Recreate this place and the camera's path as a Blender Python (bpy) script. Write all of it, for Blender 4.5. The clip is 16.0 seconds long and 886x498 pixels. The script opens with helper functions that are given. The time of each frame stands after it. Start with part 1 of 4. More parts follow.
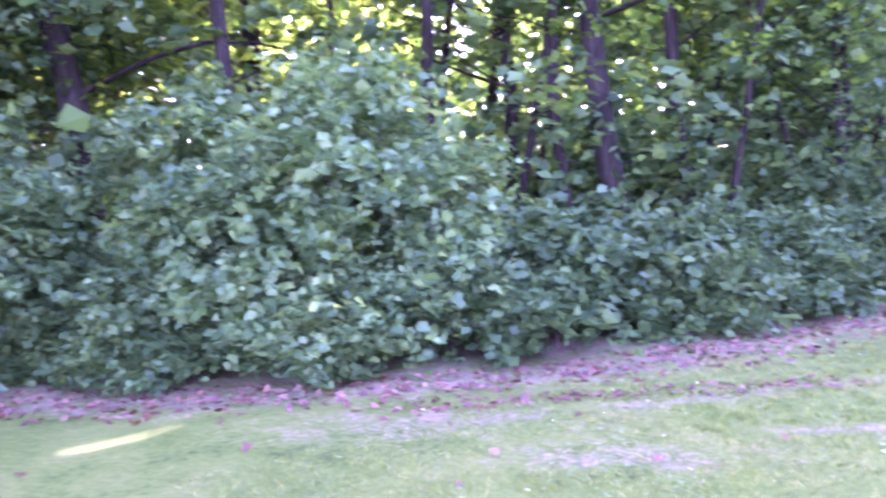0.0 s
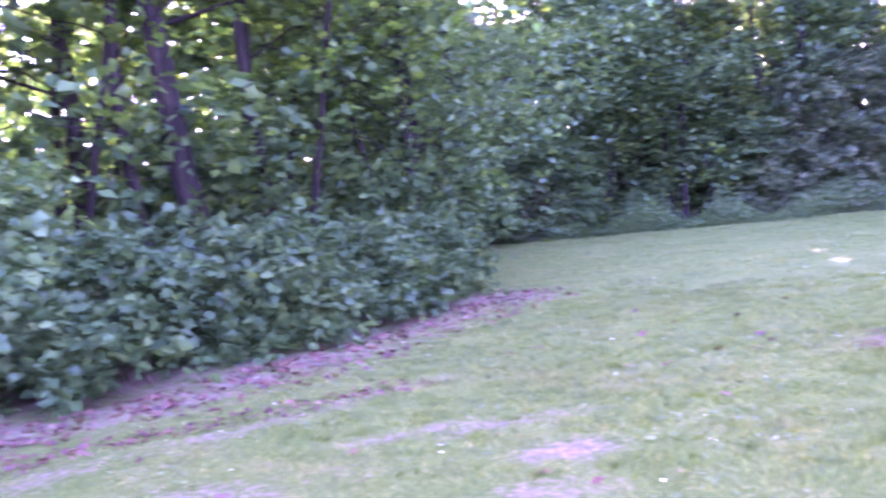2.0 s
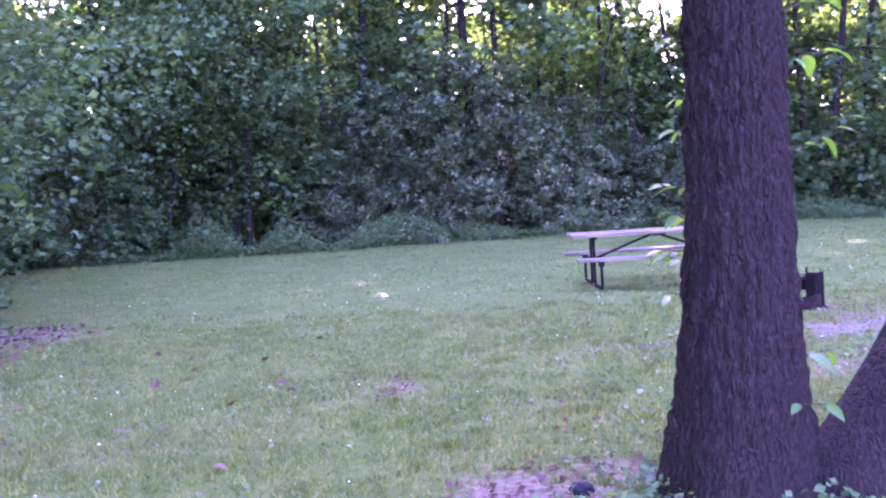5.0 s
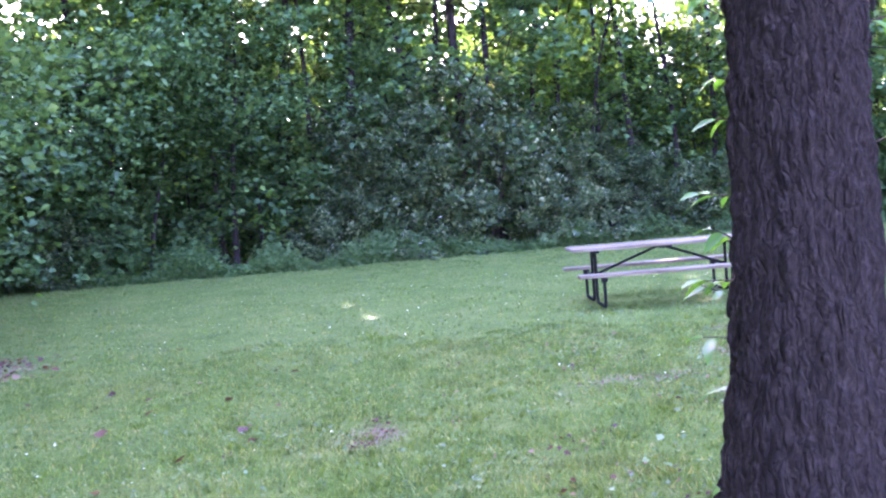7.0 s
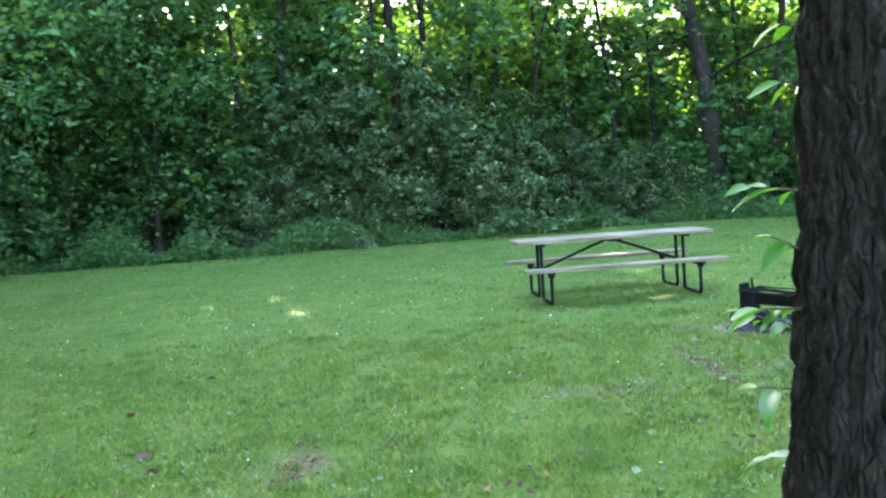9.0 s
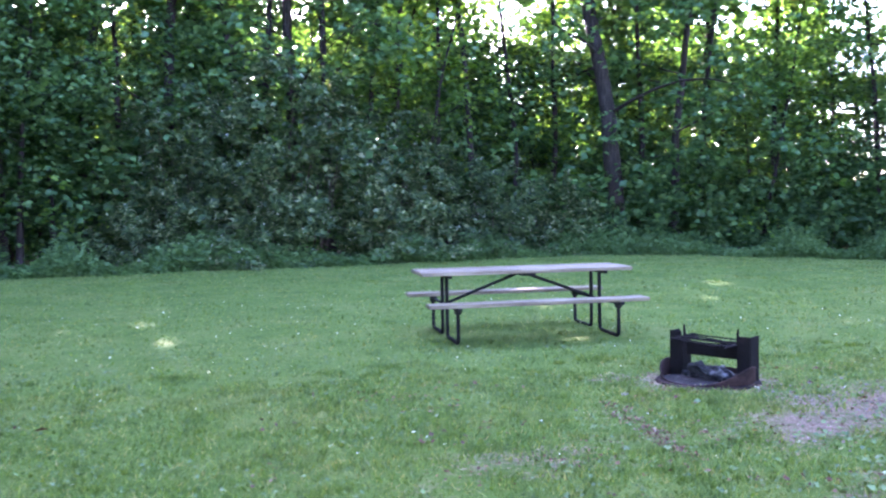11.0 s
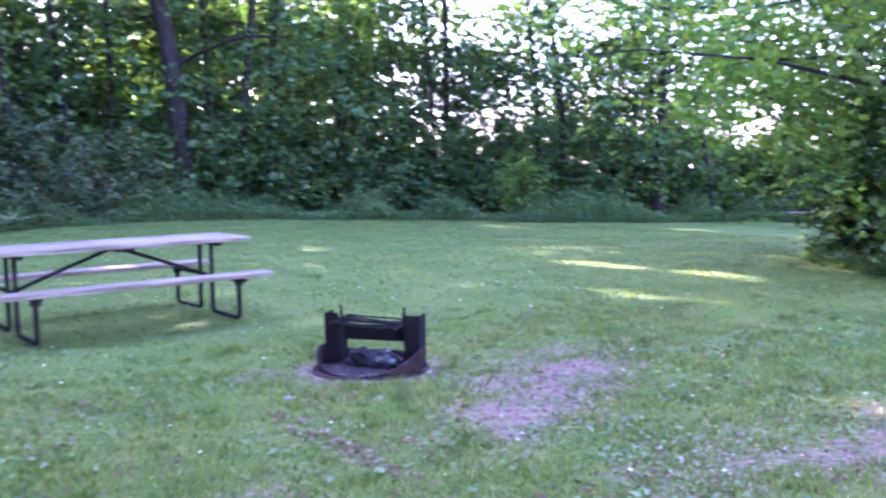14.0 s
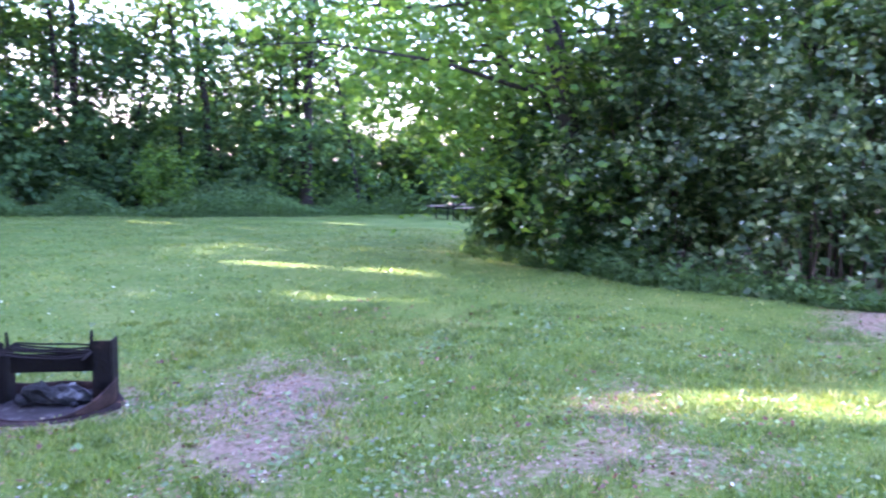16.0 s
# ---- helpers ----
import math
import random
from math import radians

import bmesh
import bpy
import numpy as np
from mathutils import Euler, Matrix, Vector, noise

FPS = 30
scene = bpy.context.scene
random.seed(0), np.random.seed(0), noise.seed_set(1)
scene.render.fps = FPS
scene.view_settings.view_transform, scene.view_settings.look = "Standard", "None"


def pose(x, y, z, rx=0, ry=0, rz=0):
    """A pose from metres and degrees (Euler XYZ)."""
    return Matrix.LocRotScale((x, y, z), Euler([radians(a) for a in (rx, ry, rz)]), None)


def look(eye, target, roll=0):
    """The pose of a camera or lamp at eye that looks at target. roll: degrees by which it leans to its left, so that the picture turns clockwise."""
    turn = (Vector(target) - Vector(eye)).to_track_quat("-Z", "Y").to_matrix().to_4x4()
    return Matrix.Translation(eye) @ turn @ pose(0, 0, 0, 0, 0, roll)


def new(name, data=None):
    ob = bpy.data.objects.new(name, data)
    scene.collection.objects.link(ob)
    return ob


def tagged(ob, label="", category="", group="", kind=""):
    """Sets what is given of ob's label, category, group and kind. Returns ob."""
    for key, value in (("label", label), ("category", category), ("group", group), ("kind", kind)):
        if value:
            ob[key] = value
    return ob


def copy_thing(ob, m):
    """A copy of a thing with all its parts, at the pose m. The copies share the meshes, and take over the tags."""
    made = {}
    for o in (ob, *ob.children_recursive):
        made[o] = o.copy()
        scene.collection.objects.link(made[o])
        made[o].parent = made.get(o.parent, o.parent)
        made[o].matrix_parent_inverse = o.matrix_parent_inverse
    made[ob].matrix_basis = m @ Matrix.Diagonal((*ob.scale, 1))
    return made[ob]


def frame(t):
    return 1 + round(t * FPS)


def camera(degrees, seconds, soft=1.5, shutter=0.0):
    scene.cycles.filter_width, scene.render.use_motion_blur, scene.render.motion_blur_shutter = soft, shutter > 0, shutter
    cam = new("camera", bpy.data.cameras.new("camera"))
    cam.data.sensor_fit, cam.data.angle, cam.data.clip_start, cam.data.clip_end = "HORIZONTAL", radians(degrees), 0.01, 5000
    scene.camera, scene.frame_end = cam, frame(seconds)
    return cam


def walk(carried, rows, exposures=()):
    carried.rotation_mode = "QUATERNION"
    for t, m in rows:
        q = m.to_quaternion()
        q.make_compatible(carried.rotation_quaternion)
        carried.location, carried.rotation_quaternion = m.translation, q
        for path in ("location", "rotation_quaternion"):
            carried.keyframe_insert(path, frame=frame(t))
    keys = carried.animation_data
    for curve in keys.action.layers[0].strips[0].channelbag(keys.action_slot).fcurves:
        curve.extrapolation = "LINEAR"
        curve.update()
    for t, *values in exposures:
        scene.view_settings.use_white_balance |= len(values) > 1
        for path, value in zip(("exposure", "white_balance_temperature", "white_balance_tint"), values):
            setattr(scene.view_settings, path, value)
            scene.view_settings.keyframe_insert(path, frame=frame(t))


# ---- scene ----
cam = camera(53.3, 16.0, 2.3, 0.58)
PATH = [
    (0, (-3.266, -14.28, 1.464), (-4.845, -13.054, 1.411), -3.5),
    (0.5, (-3.272, -14.074, 1.447), (-4.717, -12.693, 1.37), -4.0),
    (1, (-3.274, -13.911, 1.471), (-4.57, -12.389, 1.414), -5.6),
    (1.5, (-3.304, -13.788, 1.461), (-4.461, -12.157, 1.428), -6.9),
    (2, (-3.26, -13.76, 1.456), (-4.171, -11.982, 1.359), -6.5),
    (2.5, (-3.243, -13.562, 1.483), (-3.938, -11.689, 1.391), -5.7),
    (3, (-3.165, -13.466, 1.495), (-3.717, -11.546, 1.4), -4.5),
    (3.5, (-3.05, -13.344, 1.485), (-3.404, -11.38, 1.346), -4.8),
    (4, (-3.06, -12.965, 1.44), (-3.131, -10.97, 1.308), -4.9),
    (4.2, (-3.062, -12.927, 1.465), (-3.042, -10.931, 1.333), -4.1),
    (6.3, (-2.855, -12.032, 1.466), (-2.953, -10.038, 1.35), -3.2),
    (6.5, (-2.869, -11.951, 1.473), (-2.948, -9.954, 1.406), -4.1),
    (7, (-2.896, -11.752, 1.47), (-2.895, -9.755, 1.371), -4.7),
    (7.5, (-2.864, -11.551, 1.483), (-2.896, -9.554, 1.391), -4.7),
    (8, (-2.835, -11.358, 1.484), (-2.865, -9.361, 1.376), -2.8),
    (8.5, (-2.873, -11.131, 1.476), (-2.796, -9.136, 1.353), -2.6),
    (9, (-2.93, -10.9, 1.485), (-2.779, -8.911, 1.346), -3.9),
    (9.5, (-2.934, -10.645, 1.468), (-2.736, -8.658, 1.353), -3.1),
    (9.7, (-2.933, -10.527, 1.467), (-2.718, -8.541, 1.377), -2.3),
    (11.8, (-2.86, -9.329, 1.458), (-2.386, -7.389, 1.345), -1.5),
    (12, (-2.863, -9.234, 1.459), (-2.37, -7.301, 1.327), -1.5),
    (12.5, (-2.957, -8.906, 1.46), (-2.23, -7.052, 1.283), -2.0),
    (13, (-3.073, -8.728, 1.476), (-2.133, -6.972, 1.289), -2.2),
    (13.5, (-3.087, -8.436, 1.466), (-1.95, -6.798, 1.31), -2.4),
    (14, (-2.943, -8.183, 1.444), (-1.656, -6.665, 1.252), -0.6),
    (14.5, (-2.915, -7.976, 1.451), (-1.451, -6.628, 1.256), -2.0),
    (15, (-2.946, -7.82, 1.464), (-1.361, -6.627, 1.206), 0.2),
    (15.5, (-2.932, -7.637, 1.493), (-1.228, -6.612, 1.275), 0.7),
    (16, (-2.892, -7.441, 1.499), (-1.105, -6.568, 1.286), 0.5),
]
EXPOSURES = [(0.0, 5.56, 5380, 108), (1.5, 5.58, 5350, 116), (2.0, 5.28, 5350, 118), (3.0, 4.92, 5300, 128), (4.2, 4.72, 5280, 114), (6.4, 4.72, 5220, 90), (7.0, 4.80, 5350, 68), (7.5, 5.00, 5120, 78), (8.0, 4.94, 5200, 72), (8.5, 4.78, 5700, 34), (9.0, 4.42, 5950, 8), (9.6, 4.42, 5520, 20), (12.0, 4.34, 5230, 56), (13.5, 4.42, 5100, 70), (14.5, 4.46, 5150, 66), (16.0, 4.52, 5280, 52)]
walk(cam, [(t, look(eye, target, roll)) for t, eye, target, roll in PATH], EXPOSURES)

# ---- light ----
SUN_ELEVATION, SUN_TURN = radians(23), radians(8.7)
world = bpy.data.worlds.new("sky")
scene.world = world
world.use_nodes = True
sky = world.node_tree.nodes.new("ShaderNodeTexSky")
sky.sky_type, sky.sun_disc = "NISHITA", False
sky.sun_elevation, sky.sun_rotation = SUN_ELEVATION, -SUN_TURN
sky.air_density, sky.dust_density = 1.0, 2.0
background = world.node_tree.nodes["Background"]
background.inputs["Strength"].default_value = 0.15
world.node_tree.links.new(sky.outputs[0], background.inputs["Color"])
sun = new("sun", bpy.data.lights.new("sun", "SUN"))
sun.data.energy, sun.data.angle, sun.data.color = 3.8, radians(0.6), (1.0, 0.88, 0.64)
toward = Vector((-math.sin(SUN_TURN) * math.cos(SUN_ELEVATION), math.cos(SUN_TURN) * math.cos(SUN_ELEVATION), math.sin(SUN_ELEVATION)))
sun.matrix_world = look(toward * 60, (0, 0, 0))

rng = np.random.default_rng(7)


# ---- materials ----
def nodes_of(name):
    m = bpy.data.materials.new(name)
    m.use_nodes = True
    t = m.node_tree
    t.nodes.clear()
    out = t.nodes.new("ShaderNodeOutputMaterial")
    return m, t.nodes, t.links, out


def ramp(nodes, stops):
    r = nodes.new("ShaderNodeValToRGB")
    while len(r.color_ramp.elements) < len(stops):
        r.color_ramp.elements.new(0.5)
    for e, (p, c) in zip(r.color_ramp.elements, stops):
        e.position, e.color = p, (*c, 1)
    return r


def leaf_material(name, stops, through_share=0.45, gloss=0.05, roughness=0.5, straw=None, clump=1.3, swing=0.9):
    """Thin leaves: diffuse, light let through, and a little gloss; each leaf takes a tone of its own."""
    m, n, l, out = nodes_of(name)
    geo, info = n.new("ShaderNodeNewGeometry"), n.new("ShaderNodeObjectInfo")
    mix = n.new("ShaderNodeMath")
    mix.operation = "MULTIPLY_ADD"
    mix.inputs[1].default_value = 0.8
    scale = n.new("ShaderNodeMath")
    scale.operation = "MULTIPLY"
    scale.inputs[1].default_value = 0.2
    l.new(info.outputs["Random"], scale.inputs[0])
    l.new(geo.outputs["Random Per Island"], mix.inputs[0])
    l.new(scale.outputs[0], mix.inputs[2])
    where, patch, drift = n.new("ShaderNodeTexCoord"), n.new("ShaderNodeTexNoise"), n.new("ShaderNodeMath")
    patch.inputs["Scale"].default_value, patch.inputs["Detail"].default_value = clump, 3
    l.new(where.outputs["Object"], patch.inputs["Vector"])
    drift.operation = "MULTIPLY_ADD"
    drift.inputs[1].default_value, drift.inputs[2].default_value = swing, -0.5 * swing
    l.new(patch.outputs["Fac"], drift.inputs[0])
    both = n.new("ShaderNodeMath")
    both.operation, both.use_clamp = "ADD", True
    l.new(mix.outputs[0], both.inputs[0])
    l.new(drift.outputs[0], both.inputs[1])
    r = ramp(n, stops)
    l.new(both.outputs[0], r.inputs[0])
    tone = r.outputs[0]
    if straw:
        co, tx, dry, blend = n.new("ShaderNodeTexCoord"), n.new("ShaderNodeTexNoise"), n.new("ShaderNodeMapRange"), n.new("ShaderNodeMix")
        tx.inputs["Scale"].default_value, tx.inputs["Detail"].default_value = 0.9, 5
        l.new(co.outputs["Object"], tx.inputs["Vector"])
        dry.inputs["From Min"].default_value, dry.inputs["From Max"].default_value, dry.inputs["To Max"].default_value = 0.50, 0.80, 0.3
        l.new(tx.outputs["Fac"], dry.inputs["Value"])
        blend.data_type = "RGBA"
        blend.inputs["B"].default_value = (*straw, 1)
        l.new(dry.outputs["Result"], blend.inputs["Factor"])
        l.new(tone, blend.inputs["A"])
        tone = blend.outputs["Result"]
    d, tr, g = n.new("ShaderNodeBsdfDiffuse"), n.new("ShaderNodeBsdfTranslucent"), n.new("ShaderNodeBsdfGlossy")
    hue = n.new("ShaderNodeMix")
    hue.data_type, hue.blend_type = "RGBA", "MULTIPLY"
    hue.inputs["Factor"].default_value = 1.0
    hue.inputs["B"].default_value = (1.7, 1.5, 0.5, 1)
    l.new(tone, hue.inputs["A"])
    l.new(tone, d.inputs[0])
    l.new(hue.outputs["Result"], tr.inputs[0])
    g.inputs["Roughness"].default_value = roughness
    a, b = n.new("ShaderNodeMixShader"), n.new("ShaderNodeMixShader")
    a.inputs[0].default_value, b.inputs[0].default_value = through_share, gloss * 0.5
    l.new(d.outputs[0], a.inputs[1])
    l.new(tr.outputs[0], a.inputs[2])
    l.new(a.outputs[0], b.inputs[1])
    l.new(g.outputs[0], b.inputs[2])
    l.new(b.outputs[0], out.inputs[0])
    return m


def solid_material(name, stops, scale=(8, 8, 8), roughness=0.8, bump=0.3, metallic=0.0, detail=6, fine=60, per_object=0.0):
    """A rough solid surface: two scales of noise in its colour, and relief."""
    m, n, l, out = nodes_of(name)
    co, mp = n.new("ShaderNodeTexCoord"), n.new("ShaderNodeMapping")
    mp.inputs["Scale"].default_value = scale
    l.new(co.outputs["Object"], mp.inputs[0])
    a, b = n.new("ShaderNodeTexNoise"), n.new("ShaderNodeTexNoise")
    a.inputs["Scale"].default_value, a.inputs["Detail"].default_value = 1.0, detail
    b.inputs["Scale"].default_value, b.inputs["Detail"].default_value = fine / 8, 4
    l.new(mp.outputs[0], a.inputs["Vector"])
    l.new(mp.outputs[0], b.inputs["Vector"])
    add = n.new("ShaderNodeMath")
    add.operation = "MULTIPLY_ADD"
    add.inputs[1].default_value = 0.35
    l.new(b.outputs["Fac"], add.inputs[0])
    sub = n.new("ShaderNodeMath")
    sub.operation = "MULTIPLY_ADD"
    sub.inputs[1].default_value, sub.inputs[2].default_value = 1.3, -0.32
    l.new(a.outputs["Fac"], sub.inputs[0])
    l.new(sub.outputs[0], add.inputs[2])
    last = add.outputs[0]
    if per_object:
        info, more = n.new("ShaderNodeObjectInfo"), n.new("ShaderNodeMath")
        more.operation = "MULTIPLY_ADD"
        more.inputs[1].default_value = per_object
        l.new(info.outputs["Random"], more.inputs[0])
        l.new(last, more.inputs[2])
        last = more.outputs[0]
    r = ramp(n, stops)
    l.new(last, r.inputs[0])
    p = n.new("ShaderNodeBsdfPrincipled")
    p.inputs["Roughness"].default_value, p.inputs["Metallic"].default_value = roughness, metallic
    p.inputs["Specular IOR Level"].default_value = 0.2
    l.new(r.outputs[0], p.inputs["Base Color"])
    bp = n.new("ShaderNodeBump")
    bp.inputs["Strength"].default_value, bp.inputs["Distance"].default_value = bump, 0.02
    l.new(add.outputs[0], bp.inputs["Height"])
    l.new(bp.outputs[0], p.inputs["Normal"])
    l.new(p.outputs[0], out.inputs[0])
    return m


LEAF = leaf_material("leaf_green", [(0, (0.034, 0.090, 0.032)), (0.5, (0.074, 0.162, 0.054)), (1, (0.135, 0.24, 0.076))], 0.36)
# Lighter copy of LEAF: bright green trees, and sunlight put into far leaf colour.
LEAF_BRIGHT = leaf_material("leaf_bright", [(0, (0.045, 0.12, 0.022)), (0.5, (0.085, 0.19, 0.036)), (1, (0.17, 0.29, 0.055))], 0.58)
# Darker, less translucent copy of LEAF; part of the wood's shade is in its colour.
LEAF_DARK = leaf_material("leaf_dark", [(0, (0.026, 0.070, 0.023)), (0.6, (0.058, 0.128, 0.039)), (1, (0.105, 0.185, 0.054))], 0.24)
# Palest stop and clump swing put highlights and shade into the silvery leaf colour.
LEAF_OLIVE = leaf_material("leaf_silvery", [(0, (0.028, 0.058, 0.023)), (0.5, (0.064, 0.116, 0.042)), (0.85, (0.14, 0.20, 0.080)), (1, (0.33, 0.37, 0.21))], 0.34, 0.06, clump=2.2, swing=1.3)
LEAF_COOL = leaf_material("leaf_cool", [(0, (0.046, 0.118, 0.048)), (0.6, (0.120, 0.240, 0.095)), (1, (0.23, 0.36, 0.15))], 0.45, 0.05, 0.55)
GRASS_BLADE = leaf_material("grass_blade", [(0, (0.044, 0.092, 0.012)), (0.5, (0.109, 0.190, 0.025)), (0.85, (0.190, 0.258, 0.050)), (1, (0.34, 0.31, 0.13))], 0.35, 0.1, 0.45, (0.20, 0.168, 0.06), clump=6.0, swing=1.2)
WEED = leaf_material("weed_leaf", [(0, (0.055, 0.12, 0.042)), (0.6, (0.10, 0.195, 0.068)), (1, (0.16, 0.265, 0.10))], 0.4)
CLOVER = leaf_material("clover_leaf", [(0, (0.055, 0.120, 0.024)), (0.6, (0.105, 0.185, 0.042)), (1, (0.19, 0.28, 0.10))], 0.25, 0.14, 0.45)
LEAF_FRESH = leaf_material("leaf_fresh", [(0, (0.045, 0.15, 0.012)), (0.5, (0.085, 0.24, 0.022)), (1, (0.15, 0.34, 0.04))], 0.5, 0.12, 0.35)
PETAL = leaf_material("petal_white", [(0, (0.55, 0.58, 0.50)), (1, (0.80, 0.80, 0.74))], 0.3)
DEAD_LEAF = leaf_material("dead_leaf", [(0, (0.060, 0.032, 0.026)), (0.6, (0.160, 0.080, 0.052)), (1, (0.34, 0.22, 0.15))], 0.15)
BARK = solid_material("bark_grey_brown", [(0.15, (0.013, 0.011, 0.009)), (0.5, (0.032, 0.026, 0.021)), (0.85, (0.070, 0.058, 0.048))], (14, 14, 2.2), 0.95, 0.8)
TWIG = solid_material("twig_brown", [(0.2, (0.05, 0.035, 0.025)), (0.8, (0.12, 0.09, 0.065))], (10, 10, 10), 0.9, 0.3)
PLANK = solid_material("weathered_plank", [(0.15, (0.060, 0.043, 0.028)), (0.5, (0.190, 0.148, 0.100)), (0.85, (0.38, 0.32, 0.235))], (1.5, 26, 26), 0.75, 0.5, per_object=0.12)
STEEL = solid_material("dark_steel_tube", [(0.2, (0.006, 0.006, 0.006)), (0.7, (0.014, 0.013, 0.013)), (1, (0.06, 0.04, 0.03))], (9, 9, 9), 0.8, 0.15, 0.0)
RUST = solid_material("burnt_steel", [(0.15, (0.005, 0.004, 0.004)), (0.65, (0.012, 0.009, 0.009)), (1, (0.06, 0.032, 0.026))], (7, 7, 7), 0.9, 0.4, 0.1)
RUST_RIM = solid_material("rusty_ring", [(0.1, (0.012, 0.008, 0.008)), (0.5, (0.030, 0.018, 0.017)), (1, (0.10, 0.058, 0.05))], (9, 9, 9), 0.9, 0.4, 0.3)
CHAR = solid_material("charred_wood", [(0.3, (0.008, 0.008, 0.009)), (0.6, (0.030, 0.029, 0.032)), (0.85, (0.24, 0.23, 0.24))], (12, 12, 12), 0.9, 0.8)
ASH = solid_material("ash", [(0.1, (0.012, 0.010, 0.010)), (0.6, (0.035, 0.030, 0.030)), (1, (0.16, 0.14, 0.14))], (14, 14, 14), 0.95, 0.6)
STRAW = leaf_material("dry_straw", [(0, (0.15, 0.11, 0.08)), (0.6, (0.27, 0.21, 0.155)), (1, (0.42, 0.34, 0.27))], 0.1)
STONE = solid_material("pebble", [(0.1, (0.13, 0.105, 0.095)), (0.9, (0.33, 0.28, 0.26))], (30, 30, 30), 0.9, 0.3, per_object=0.2)


def ridged_bark_material():
    """Dark furrowed bark: upright plates parted by fissures, with lichen-grey tops."""
    m, n, l, out = nodes_of("furrowed_bark")
    co, mp, warp = n.new("ShaderNodeTexCoord"), n.new("ShaderNodeMapping"), n.new("ShaderNodeTexNoise")
    mp.inputs["Scale"].default_value = (42, 42, 11)
    warp.inputs["Scale"].default_value, warp.inputs["Detail"].default_value = 9.0, 4
    l.new(co.outputs["Object"], warp.inputs["Vector"])
    push = n.new("ShaderNodeVectorMath")
    push.operation = "MULTIPLY_ADD"
    push.inputs[1].default_value = (0.06, 0.06, 0.12)
    l.new(warp.outputs["Color"], push.inputs[0])
    l.new(co.outputs["Object"], push.inputs[2])
    l.new(push.outputs[0], mp.inputs[0])
    vor, fine = n.new("ShaderNodeTexVoronoi"), n.new("ShaderNodeTexNoise")
    vor.feature = "DISTANCE_TO_EDGE"
    vor.inputs["Scale"].default_value = 1.0
    fine.inputs["Scale"].default_value, fine.inputs["Detail"].default_value, fine.inputs["Roughness"].default_value = 2.2, 7, 0.7
    l.new(mp.outputs[0], vor.inputs["Vector"])
    l.new(mp.outputs[0], fine.inputs["Vector"])
    tone = ramp(n, [(0.25, (0.009, 0.006, 0.005)), (0.5, (0.031, 0.022, 0.019)), (0.72, (0.076, 0.057, 0.049))])
    l.new(fine.outputs["Fac"], tone.inputs[0])
    rise = n.new("ShaderNodeMath")
    rise.operation = "MINIMUM"
    rise.inputs[1].default_value = 0.22
    l.new(vor.outputs["Distance"], rise.inputs[0])
    height = n.new("ShaderNodeMath")
    height.operation = "MULTIPLY_ADD"
    height.inputs[1].default_value = 0.22
    l.new(fine.outputs["Fac"], height.inputs[0])
    l.new(rise.outputs[0], height.inputs[2])
    bp, p = n.new("ShaderNodeBump"), n.new("ShaderNodeBsdfPrincipled")
    bp.inputs["Strength"].default_value, bp.inputs["Distance"].default_value = 1.0, 0.07
    p.inputs["Roughness"].default_value = 0.95
    p.inputs["Specular IOR Level"].default_value = 0.12
    l.new(height.outputs[0], bp.inputs["Height"])
    l.new(bp.outputs[0], p.inputs["Normal"])
    l.new(tone.outputs[0], p.inputs["Base Color"])
    l.new(p.outputs[0], out.inputs[0])
    return m


FURROWED = ridged_bark_material()


